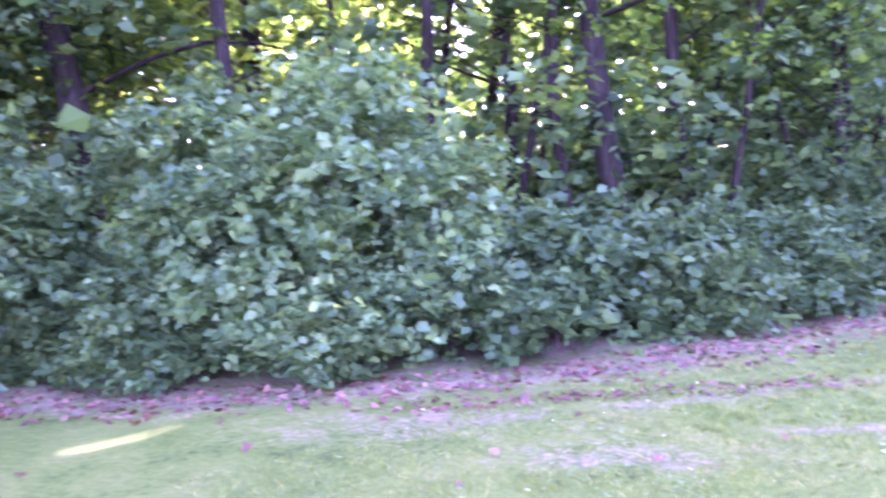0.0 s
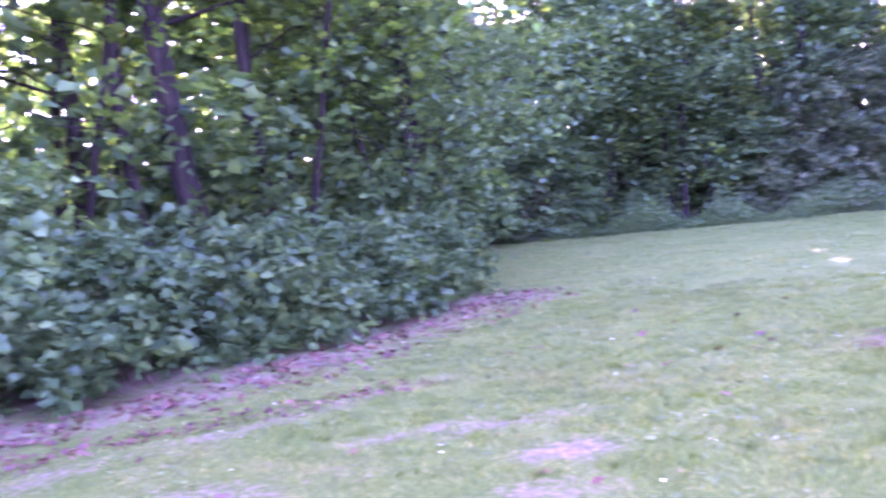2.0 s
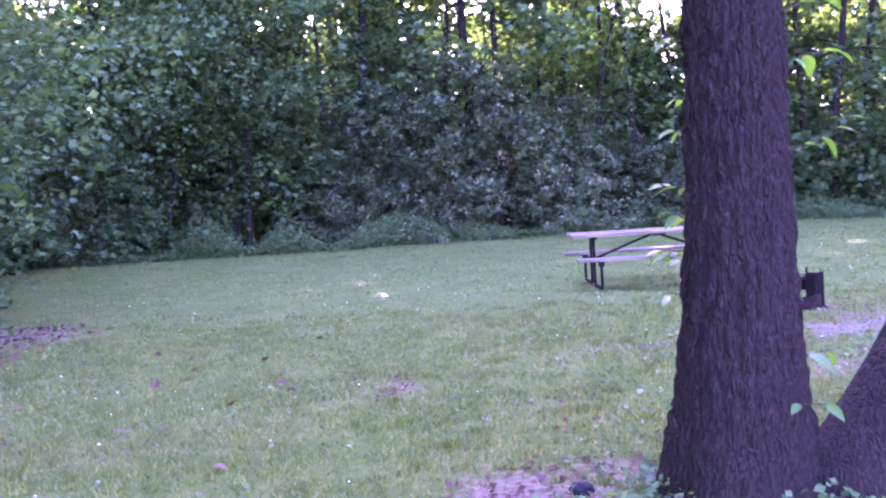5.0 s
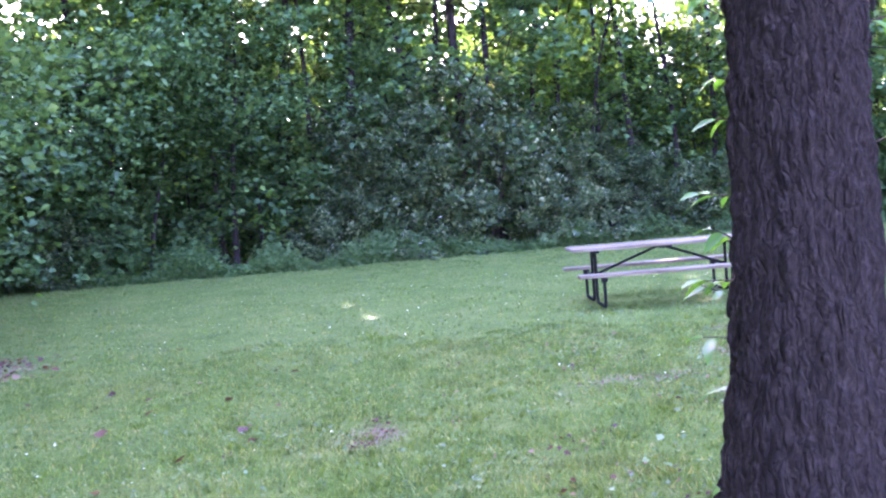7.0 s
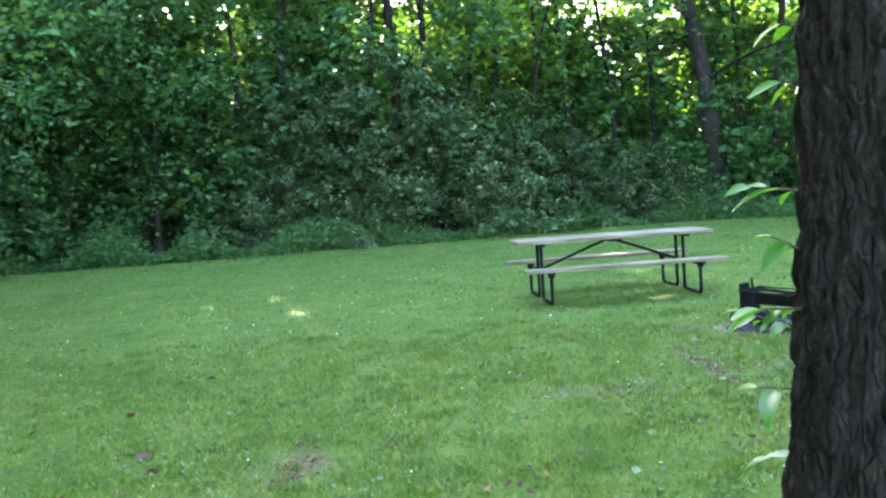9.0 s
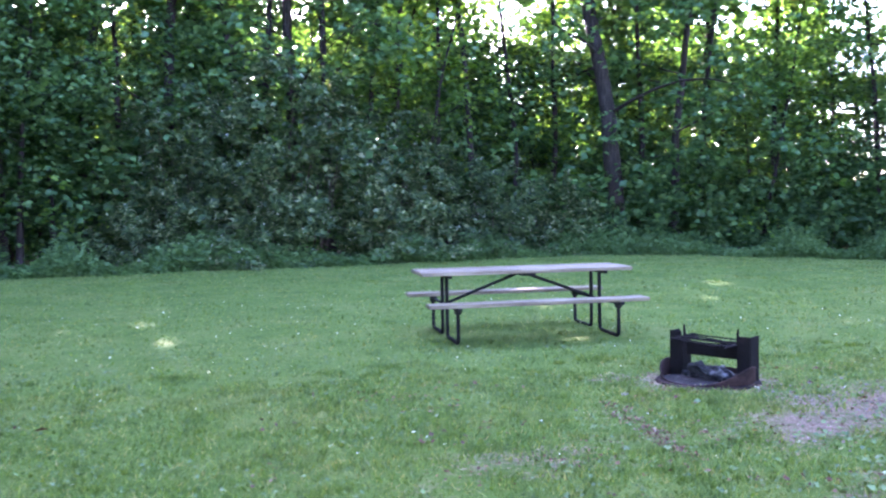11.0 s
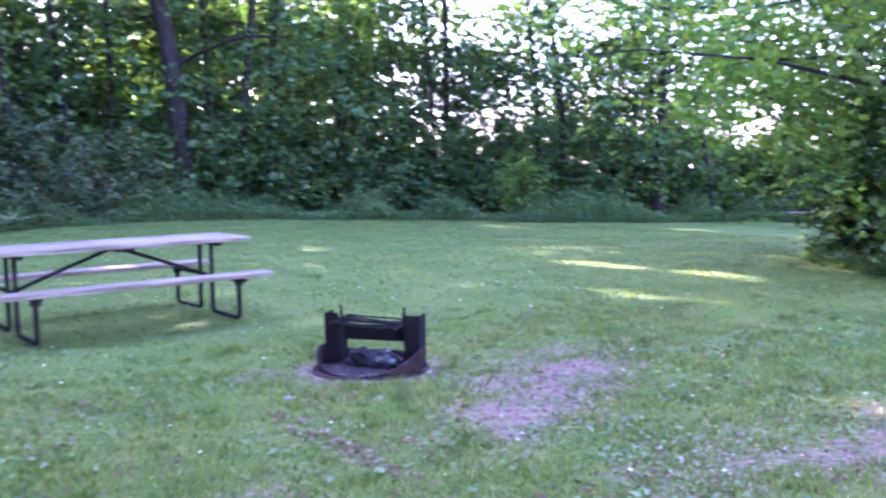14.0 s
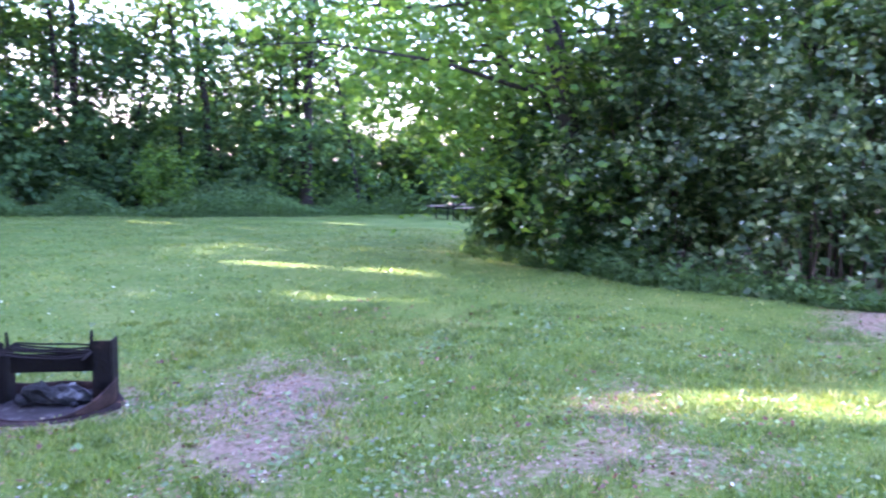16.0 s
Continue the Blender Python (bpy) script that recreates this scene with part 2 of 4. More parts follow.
def ground_material():
    m, n, l, out = nodes_of("lawn_and_soil")
    co, at = n.new("ShaderNodeTexCoord"), n.new("ShaderNodeAttribute")
    at.attribute_name = "bare"

    def noise_at(scale, detail=5, rough=0.55):
        t = n.new("ShaderNodeTexNoise")
        t.inputs["Scale"].default_value, t.inputs["Detail"].default_value, t.inputs["Roughness"].default_value = scale, detail, rough
        l.new(co.outputs["Object"], t.inputs["Vector"])
        return t

    def math_node(op, a, b=None, c=None):
        k = n.new("ShaderNodeMath")
        k.operation = op
        for i, v in enumerate((a, b, c)):
            if v is None:
                continue
            if isinstance(v, (int, float)):
                k.inputs[i].default_value = v
            else:
                l.new(v, k.inputs[i])
        return k.outputs[0]

    broad, mid, fine, grit = noise_at(0.9, 5), noise_at(2.6, 7, 0.62), noise_at(17, 7, 0.75), noise_at(120, 4, 0.7)
    tone = math_node("ADD", math_node("MULTIPLY", broad.outputs["Fac"], 0.55), math_node("MULTIPLY", mid.outputs["Fac"], 0.45))
    grass = ramp(n, [(0.36, (0.032, 0.064, 0.010)), (0.47, (0.089, 0.152, 0.021)), (0.57, (0.148, 0.192, 0.041)), (0.70, (0.235, 0.205, 0.088))])
    l.new(math_node("ADD", math_node("MULTIPLY", tone, 0.55), math_node("MULTIPLY", fine.outputs["Fac"], 0.45)), grass.inputs[0])
    soil = ramp(n, [(0.32, (0.070, 0.047, 0.032)), (0.5, (0.230, 0.162, 0.115)), (0.68, (0.45, 0.345, 0.26))])
    l.new(math_node("ADD", math_node("MULTIPLY", fine.outputs["Fac"], 0.6), math_node("MULTIPLY", grit.outputs["Fac"], 0.4)), soil.inputs[0])
    rag = math_node("ADD", math_node("MULTIPLY", mid.outputs["Fac"], 0.45), math_node("MULTIPLY", fine.outputs["Fac"], 0.55))
    mask = math_node("ADD", at.outputs["Fac"], math_node("MULTIPLY_ADD", rag, 3.8, -1.9))
    edge = ramp(n, [(0.36, (0, 0, 0)), (0.98, (1, 1, 1))])
    l.new(mask, edge.inputs[0])
    mix = n.new("ShaderNodeMix")
    mix.data_type = "RGBA"
    l.new(edge.outputs[0], mix.inputs["Factor"])
    l.new(grass.outputs[0], mix.inputs["A"])
    l.new(soil.outputs[0], mix.inputs["B"])
    p = n.new("ShaderNodeBsdfPrincipled")
    p.inputs["Roughness"].default_value = 0.95
    p.inputs["Specular IOR Level"].default_value = 0.2
    l.new(mix.outputs["Result"], p.inputs["Base Color"])
    bp = n.new("ShaderNodeBump")
    bp.inputs["Strength"].default_value, bp.inputs["Distance"].default_value = 0.8, 0.03
    l.new(math_node("ADD", fine.outputs["Fac"], math_node("MULTIPLY", grit.outputs["Fac"], 0.5)), bp.inputs["Height"])
    l.new(bp.outputs[0], p.inputs["Normal"])
    l.new(p.outputs[0], out.inputs[0])
    return m


GROUND = ground_material()


# ---- mesh helpers ----
def mesh_of(name, verts, faces, material, smooth=False):
    """A mesh from arrays; the faces are all triangles or all quads."""
    verts, faces = np.asarray(verts, np.float32), np.asarray(faces, np.int32)
    me = bpy.data.meshes.new(name)
    k = faces.shape[1]
    me.vertices.add(len(verts))
    me.vertices.foreach_set("co", verts.ravel())
    me.loops.add(faces.size)
    me.loops.foreach_set("vertex_index", faces.ravel())
    me.polygons.add(len(faces))
    me.polygons.foreach_set("loop_start", np.arange(0, faces.size, k, dtype=np.int32))
    me.polygons.foreach_set("use_smooth", np.full(len(faces), smooth))
    me.update(calc_edges=True)
    me.materials.append(material)
    return me


def thing(name, label, category, group="", kind="", at=(0, 0, 0), turn=0.0, data=None):
    ob = new(name, data)
    ob.matrix_basis = pose(*at, 0, 0, turn)
    return tagged(ob, label, category, group, kind)


def part(name, data, parent, label=""):
    ob = new(name, data)
    ob.parent = parent
    return tagged(ob, label)


def bm_mesh(name, bm, material, smooth=False):
    me = bpy.data.meshes.new(name)
    bm.normal_update()
    for f in bm.faces:
        f.smooth = smooth
    bm.to_mesh(me)
    bm.free()
    me.materials.append(material)
    return me


def box_bm(size, centre=(0, 0, 0), bevel=0.004):
    bm = bmesh.new()
    bmesh.ops.create_cube(bm, size=1.0)
    bmesh.ops.scale(bm, vec=size, verts=bm.verts)
    bmesh.ops.bevel(bm, geom=bm.edges[:], offset=bevel, segments=2, affect="EDGES")
    bmesh.ops.translate(bm, vec=centre, verts=bm.verts)
    return bm


def tube_arrays(points, radii, sides=8, wobble=0.0, seed=0):
    """Vertices and quads of a round tube along points."""
    pts = np.asarray(points, float)
    radii = np.broadcast_to(np.asarray(radii, float), (len(pts),))
    tang = np.gradient(pts, axis=0)
    tang /= np.linalg.norm(tang, axis=1)[:, None] + 1e-9
    ref = np.array([0.0, 0.0, 1.0]) if abs(tang[0][2]) < 0.8 else np.array([1.0, 0.0, 0.0])
    u = np.cross(tang, ref)
    u /= np.linalg.norm(u, axis=1)[:, None] + 1e-9
    v = np.cross(tang, u)
    a = np.linspace(0, 2 * np.pi, sides, endpoint=False)
    ring = np.cos(a)[None, :, None] * u[:, None] + np.sin(a)[None, :, None] * v[:, None]
    r = radii[:, None, None] * np.ones((1, sides, 1))
    if wobble:
        r = r * (1 + wobble * np.random.default_rng(seed).normal(size=(len(pts), sides, 1)))
    verts = (pts[:, None] + ring * r).reshape(-1, 3)
    i, j = np.meshgrid(np.arange(len(pts) - 1), np.arange(sides), indexing="ij")
    k = (j + 1) % sides
    quads = np.stack([i * sides + j, i * sides + k, (i + 1) * sides + k, (i + 1) * sides + j], -1).reshape(-1, 4)
    return verts, quads


def joined(pieces):
    verts, faces, base = [], [], 0
    for v, f in pieces:
        verts.append(v)
        faces.append(np.asarray(f) + base)
        base += len(v)
    return np.concatenate(verts), np.concatenate(faces)


def tube_mesh(name, points, radii, material, sides=10):
    v, f = tube_arrays(points, radii, sides)
    return mesh_of(name, v, f, material, True)


def leaf_arrays(centres, sizes, r, droop=0.25, width=0.40, out_dirs=None, tilt=0.85):
    """Folded leaves, two triangles each, at the centres. Their blades lie mostly flat and tip outwards and down."""
    n = len(centres)
    a = r.uniform(0, 2 * np.pi, n)
    d = np.stack([np.cos(a), np.sin(a), r.normal(-droop, 0.35, n)], 1)
    if out_dirs is not None:
        d += out_dirs * 0.9
    d /= np.linalg.norm(d, axis=1)[:, None]
    up = np.stack([r.normal(0, tilt, n), r.normal(0, tilt, n), np.ones(n)], 1)
    side = np.cross(d, up)
    side /= np.linalg.norm(side, axis=1)[:, None] + 1e-9
    nrm = np.cross(side, d)
    s = np.asarray(sizes)[:, None]
    base = centres - d * s * 0.5
    tip = centres + d * s * 0.5 - nrm * s * 0.06
    mid = centres - d * s * 0.06 + nrm * s * 0.07
    w = width * s * r.uniform(0.8, 1.2, (n, 1))
    verts = np.stack([base, mid + side * w, tip, mid - side * w], 1).reshape(-1, 3)
    k = np.arange(n)[:, None] * 4
    tris = np.concatenate([k + [[0, 1, 2]], k + [[0, 2, 3]]], 1).reshape(-1, 3)
    return verts, tris


def inside(poly, x, y):
    """Whether points lie in a polygon."""
    res = np.zeros(np.shape(x), bool)
    for (x0, y0), (x1, y1) in zip(poly, poly[1:] + poly[:1]):
        hit = ((y0 > y) != (y1 > y)) & (x < (x1 - x0) * (y - y0) / (y1 - y0 + 1e-12) + x0)
        res ^= hit
    return res


def edge_distance(line, x, y):
    best = np.full(np.shape(x), 1e9)
    for (x0, y0), (x1, y1) in zip(line, line[1:]):
        dx, dy = x1 - x0, y1 - y0
        t = np.clip(((x - x0) * dx + (y - y0) * dy) / (dx * dx + dy * dy + 1e-9), 0, 1)
        best = np.minimum(best, np.hypot(x - x0 - t * dx, y - y0 - t * dy))
    return best


# ---- ground ----
HEDGE_LINE = [(-15.5, -14.5), (-13.0, -12.1), (-11.6, -10.9), (-10.5, -9.6), (-9.5, -7.6), (-9.1, -5.4), (-8.8, -1.9), (-10.0, 0.0), (-14.5, 4.0), (-16.5, 9.0)]
FAR_LINE = [(-16.5, 9.0), (-15.0, 12.6), (-8.0, 12.0), (-5.0, 12.6), (-1.0, 13.0), (3.0, 13.8), (6.3, 14.4), (9.6, 13.2), (12.5, 11.6), (15.5, 9.6), (18.5, 8.0), (23.5, 7.0), (25.5, 2.0)]
RIGHT_LINE = [(25.5, 2.0), (22.0, -1.5), (13.0, -0.6), (10.1, -1.4), (8.8, -2.4), (7.3, -5.0), (6.8, -6.3), (6.6, -7.8), (7.0, -10.0), (8.0, -16.0)]
LAWN = HEDGE_LINE + FAR_LINE[1:] + RIGHT_LINE[1:] + [(4.0, -20.0), (-12.0, -20.0)]


def slope(x):
    return -0.035 * np.clip(np.asarray(x, float) - 8, 0, 16)


def bare_at(x, y):
    """How bare of grass the ground is, 0 to 1."""
    b = np.zeros(np.shape(x))

    def patch(cx, cy, rx, ry, turn=0.0, most=1.0):
        c, s = math.cos(radians(turn)), math.sin(radians(turn))
        u, v = ((x - cx) * c + (y - cy) * s) / rx, (-(x - cx) * s + (y - cy) * c) / ry
        np.maximum(b, most * np.clip(1.35 - np.hypot(u, v), 0, 1), out=b)

    patch(0.64, -3.15, 0.68, 0.62)
    patch(1.4, -4.2, 1.4, 0.66, 28, 0.98)
    patch(0.7, -4.6, 0.9, 0.5, 20, 0.9)
    patch(1.3, -6.4, 1.1, 0.55, -60, 0.72)
    patch(0.05, -6.1, 0.7, 0.4, 20, 0.6)
    patch(-4.98, -9.1, 0.40, 0.24, 30, 0.95)
    patch(-6.2, -8.8, 0.5, 0.22, 40, 0.75)
    patch(-0.02, -2.8, 0.30, 0.22, 0, 0.95)
    patch(-0.48, -4.4, 0.14, 0.75, 0, 0.62)
    patch(0.6, -5.9, 1.2, 0.6, 20, 0.55)
    patch(2.1, -6.2, 1.2, 0.5, 10, 0.68)
    patch(-1.4, -4.9, 0.9, 0.5, 30, 0.58)
    patch(-3.43, -5.95, 0.20, 0.42, 10, 0.75)
    patch(-2.55, -8.45, 0.7, 0.45, 20, 0.88)
    patch(-2.1, -9.1, 0.55, 0.55, 0, 0.8)
    patch(-5.6, -8.6, 0.8, 0.25, 40, 0.65)
    patch(-6.8, -10.2, 1.0, 0.4, 40, 0.6)
    patch(-4.9, -9.7, 0.6, 0.3, 30, 0.55)
    patch(-5.3, -5.6, 0.4, 0.2, 0, 0.5)
    patch(-7.5, -8.6, 2.4, 0.24, 65, 0.6)
    patch(-8.7, -10.5, 1.5, 0.7, 50, 0.55)
    patch(6.2, -7.6, 1.8, 0.7, -8, 0.85)
    strip = edge_distance(HEDGE_LINE[:7], x, y)
    np.maximum(b, np.clip(1.05 - np.abs(strip - 0.2) / 1.4, 0, 0.66), out=b)
    np.maximum(b, np.where(inside(LAWN, x, y), 0, np.clip(edge_distance(HEDGE_LINE + FAR_LINE + RIGHT_LINE, x, y) / np.where(x > 5, 2.6, 0.8), 0, 0.9)), out=b)
    return b


def ground_height(x, y):
    x, y = np.asarray(x, float), np.asarray(y, float)
    near = np.exp(-((x + 2) ** 2 + (y + 4) ** 2) / 900)
    return slope(x) + near * 0.012 * (np.sin(x * 2.3 + 1.1 * np.sin(y * 1.3)) + np.sin(y * 2.9 + x))


def build_ground():
    out = np.array([3, 8, 18, 40, 90, 200, 450, 900.0])
    xs = np.concatenate([-17 - out[::-1], np.arange(-17, 26, 0.2), 26 + out])
    ys = np.concatenate([-19 - out[::-1], np.arange(-19, 17, 0.2), 17 + out])
    gx, gy = np.meshgrid(xs, ys, indexing="ij")
    z = ground_height(gx, gy)
    verts = np.stack([gx, gy, z], -1).reshape(-1, 3)
    w = len(ys)
    i, j = np.meshgrid(np.arange(len(xs) - 1), np.arange(w - 1), indexing="ij")
    quads = np.stack([i * w + j, (i + 1) * w + j, (i + 1) * w + j + 1, i * w + j + 1], -1).reshape(-1, 4)
    me = mesh_of("ground", verts, quads, GROUND, True)
    me.attributes.new("bare", "FLOAT", "POINT").data.foreach_set("value", bare_at(gx, gy).ravel().astype(np.float32))
    thing("ground", "mown green lawn with bare tan soil patches", "lawn", kind="structure", data=me)


build_ground()


# ---- trees and bushes ----
def limb_points(start, direction, length, r, steps=6, lift=0.0, wander=0.12):
    p, d = np.array(start, float), np.array(direction, float)
    d /= np.linalg.norm(d)
    pts = [p.copy()]
    for _ in range(steps):
        d = d + r.normal(0, wander, 3) + np.array([0, 0, lift])
        d /= np.linalg.norm(d)
        p = p + d * length / steps
        pts.append(p.copy())
    return np.array(pts)


def leaf_sprays(spots, leaves, cluster, size, r, high=9.0, per=14):
    """Places and sizes of leaves that hang in flat sprays; high in the crown the sprays are fewer and coarser."""
    n = max(1, int(leaves * 1.22) // per)
    heart = spots[r.integers(0, len(spots), n)] + r.normal(0, 1, (n, 3)) * [cluster, cluster, cluster * 0.6]
    heart = heart[(heart[:, 2] < high) | (r.random(n) < 0.5)]
    n = len(heart)
    tilt = r.normal(0, 0.28, (n, 1, 2))
    wide = r.uniform(0.16, 0.42, (n, 1, 1)) * (cluster / 0.55)
    flat = r.normal(0, 1, (n, per, 2)) * wide
    z = (flat * tilt).sum(2) - 0.35 * (flat ** 2).sum(2) / wide[:, :, 0] + r.normal(0, 0.035, (n, per))
    c = (heart[:, None] + np.concatenate([flat, z[..., None]], 2)).reshape(-1, 3)
    k = size * np.where(c[:, 2] < high, 0.84, 1.8)
    c[:, 2] = np.maximum(c[:, 2], 0.3)
    return c, k


def tree(name, label, category, group, height, radius, first, spread, limbs, leaves, size, leaf, seed, lean=0.0, bark=None, at=(0, 0, 0), cluster=0.55, low_twigs=0):
    """A woodland tree: tapered trunk with limbs, and a crown of leaf clumps along them."""
    r = np.random.default_rng(seed)
    root = thing(name, label, category, group, at=at)
    top = limb_points((0, 0, -0.15), (lean, 0.02, 1), height, r, 14, 0.03, 0.045)
    f = np.linspace(0, 1, len(top))
    rad = radius * (1 - 0.85 * f) * (1 + 0.55 * np.exp(-f * height / 0.35))
    wood = [tube_arrays(top, rad, 9, 0.04, seed)]
    spots = []
    for i in range(limbs):
        u = first / height + (1 - first / height) * ((i + r.uniform(0, 0.9)) / limbs) ** 0.9
        p = np.array([np.interp(u, f, top[:, k]) for k in range(3)])
        a = r.uniform(0, 2 * np.pi)
        length = spread * (1 - 0.55 * u) * r.uniform(0.7, 1.15)
        pts = limb_points(p, (math.cos(a), math.sin(a), r.uniform(0.1, 0.7)), length, r, 6, -0.02, 0.16)
        lr = max(0.012, radius * 0.33 * (1 - u))
        wood.append(tube_arrays(pts, np.linspace(lr, 0.006, len(pts)), 3))
        for q in pts[2:]:
            spots.append(q)
            if r.random() < 0.25:
                tip = limb_points(q, r.normal(0, 1, 3) * [1, 1, 0.4], length * 0.35, r, 3)
                wood.append(tube_arrays(tip, np.linspace(0.008, 0.003, 4), 3))
                spots += [tip[-1], tip[-2]]
    for i in range(low_twigs):
        u = r.uniform(0.08, first / height)
        p = np.array([np.interp(u, f, top[:, k]) for k in range(3)])
        a = r.uniform(0, 2 * np.pi)
        tip = limb_points(p, (math.cos(a), math.sin(a), 0.2), r.uniform(0.5, 1.6), r, 4)
        wood.append(tube_arrays(tip, np.linspace(0.012, 0.003, 5), 4))
        spots += [tip[-1], tip[-2]]
    part("trunk", mesh_of("trunk", *joined(wood), bark or BARK, True), root)
    c, k = leaf_sprays(np.array(spots), leaves, cluster, size, r)
    part("crown", mesh_of("crown", *leaf_arrays(c, k * r.uniform(0.6, 1.35, len(c)), r), leaf), root)
    return root


def bush(name, label, group, w, d, h, leaves, size, leaf, seed, at=(0, 0, 0), turn=0.0, clumps=60, stems=14, arch=0.35, flowers=0, tight=0.22, category="bush"):
    """A shrub: stems that rise and arch outwards, with leaf clumps along and beyond them."""
    r = np.random.default_rng(seed)
    root = thing(name, label, category, group, at=at, turn=turn)
    wood, spots, dirs = [], [], []
    for i in range(stems):
        a, u = r.uniform(0, 2 * np.pi), math.sqrt(r.random())
        foot = np.array([math.cos(a) * w * 0.25 * u, math.sin(a) * d * 0.25 * u, -0.05])
        reach = r.uniform(0.6, 1.0)
        end = np.array([math.cos(a) * w * 0.5 * u ** 0.6 * reach, math.sin(a) * d * 0.5 * u ** 0.6 * reach, h * (1 - 0.55 * u ** 2) * r.uniform(0.75, 1.05)])
        s = np.linspace(0, 1, 9)[:, None]
        pts = foot + (end - foot) * np.concatenate([s ** 1.5, s ** 1.5, s ** 0.8], 1)
        pts[:, 2] -= arch * h * np.clip(s[:, 0] - 0.75, 0, 1) ** 1.0 * u
        pts[1:] += r.normal(0, 0.03, (8, 3))
        wood.append(tube_arrays(pts, np.linspace(0.006 + 0.008 * h / 2, 0.003, 9), 5))
        for q in pts[2:]:
            spots.append(q)
    for i in range(clumps):
        a, u, e = r.uniform(0, 2 * np.pi), r.uniform(0.55, 1.0), math.asin(r.uniform(0.0, 1.0))
        k = r.uniform(0.86, 1.1)
        spots.append(np.array([math.cos(a) * math.cos(e) * w * 0.5 * k * u ** 0.3, math.sin(a) * math.cos(e) * d * 0.5 * k * u ** 0.3, 0.08 + h * math.sin(e) * 0.95 * k]))
    part("branchwork", mesh_of("branchwork", *joined(wood), TWIG, True), root)
    spots = np.array(spots)
    weight = r.uniform(0.1, 1.0, len(spots)) ** 3
    per = 9
    pick = r.choice(len(spots), leaves // per, p=weight / weight.sum())
    heart = spots[pick] + r.normal(0, 1, (len(pick), 3)) * tight * [1, 1, 0.8] * min(1.0, 0.5 + h / 4)
    leaves = len(pick) * per
    away = heart * [1, 1, 0]
    away /= np.linalg.norm(away, axis=1)[:, None] + 0.3
    along = r.uniform(-0.5, 1.0, (len(pick), per, 1)) * r.uniform(0.12, 0.3, (len(pick), 1, 1))
    run = away + r.normal(0, 0.4, (len(pick), 3)) + [0, 0, 0.25]
    c = heart[:, None] + run[:, None] * along - np.array([0, 0, 1.4]) * np.clip(along, 0, 1) ** 2 * 2 + r.normal(0, 0.045, (len(pick), per, 3))
    c = c.reshape(-1, 3)
    c[:, 2] = np.abs(c[:, 2] - 0.02) + 0.02
    o = c * [1, 1, 0]
    o /= np.linalg.norm(o, axis=1)[:, None] + 0.2
    part("foliage", mesh_of("foliage", *leaf_arrays(c, size * r.uniform(0.55, 1.3, leaves), r, 0.3, 0.38, o), leaf), root)
    # Pale blossom, which also stands in for highlights on the leaves.
    if flowers:
        q = c[r.integers(0, leaves, flowers)] + o[r.integers(0, leaves, flowers)] * 0.02 + [0, 0, 0.03]
        part("blossom", mesh_of("blossom", *leaf_arrays(q, r.uniform(0.03, 0.06, flowers), r, 0.0, 0.45), PETAL), root, "pale cream blossom and leaf highlights")
    return root


def seated(x, y):
    return (x, y, float(slope(x)))


def spread_copies(first, places):
    """Copies of a thing at the places (x, y, turn, scale); the first one itself takes the first place."""
    for i, (x, y, turn, k) in enumerate(places):
        m = pose(*seated(x, y), 0, 0, turn) @ Matrix.Diagonal((k, k, k, 1))
        if i:
            copy_thing(first, pose(0, 0, 0)).matrix_basis = m
        else:
            first.matrix_basis = m


FOREST = "trees of the wood"
tall = [
    tree("woodland_tree", "tall slender tree with grey-brown bark and green leaves", "tree", FOREST, 17, 0.15, 3.6, 4.6, 26, 4900, 0.27, LEAF, 11, 0.03, low_twigs=10),
    tree("woodland_tree", "tall straight tree with dark bark and thin foliage", "tree", FOREST, 19, 0.21, 4.4, 5.0, 28, 4900, 0.27, LEAF, 12, -0.03, low_twigs=8),
    tree("woodland_tree", "thin young tree with sparse bright leaves", "tree", FOREST, 12, 0.075, 3.4, 2.8, 22, 2600, 0.20, LEAF_BRIGHT, 13, 0.06, low_twigs=8),
    tree("woodland_tree", "thick-trunked old tree with dense dark leaves", "tree", FOREST, 20, 0.29, 4.2, 5.5, 30, 7000, 0.26, LEAF, 14, 0.0, low_twigs=6),
]
spread_copies(tall[0], [(-1.0, 16.2, 0, 1), (2.6, 21.7, 60, 1.0), (9.6, 15.8, 200, 1), (-6.5, 19.5, 20, 1), (-10.5, 17.0, 75, 1.05), (16.0, 13.8, 130, 0.9), (18.8, 11.2, 10, 0.95),
    (-14.1, -4.4, 40, 1), (-12.2, -2.4, 220, 0.9), (-17.5, -2.0, 300, 1), (-20.5, -13.5, 10, 1), (-13.5, 16.5, 160, 1), (13.5, 19.0, 45, 1), (-8.0, 17.0, 240, 1.05), (-3.2, 17.6, 70, 1), (1.2, 17.8, 190, 0.95)])
spread_copies(tall[1], [(-1.9, 16.6, 0, 1), (-12.0, -4.0, 150, 1), (-18.0, -7.2, 30, 1.1), (-4.2, 20.0, 80, 0.9), (20.9, 9.2, 140, 0.9), (9.6, 21.6, 250, 0.85), (-15.0, 19.0, 20, 1),
    (-23.5, -17.0, 100, 1), (11.5, 17.5, 300, 0.9), (-5.8, 17.0, 310, 1), (-11.4, 18.6, 30, 1)])
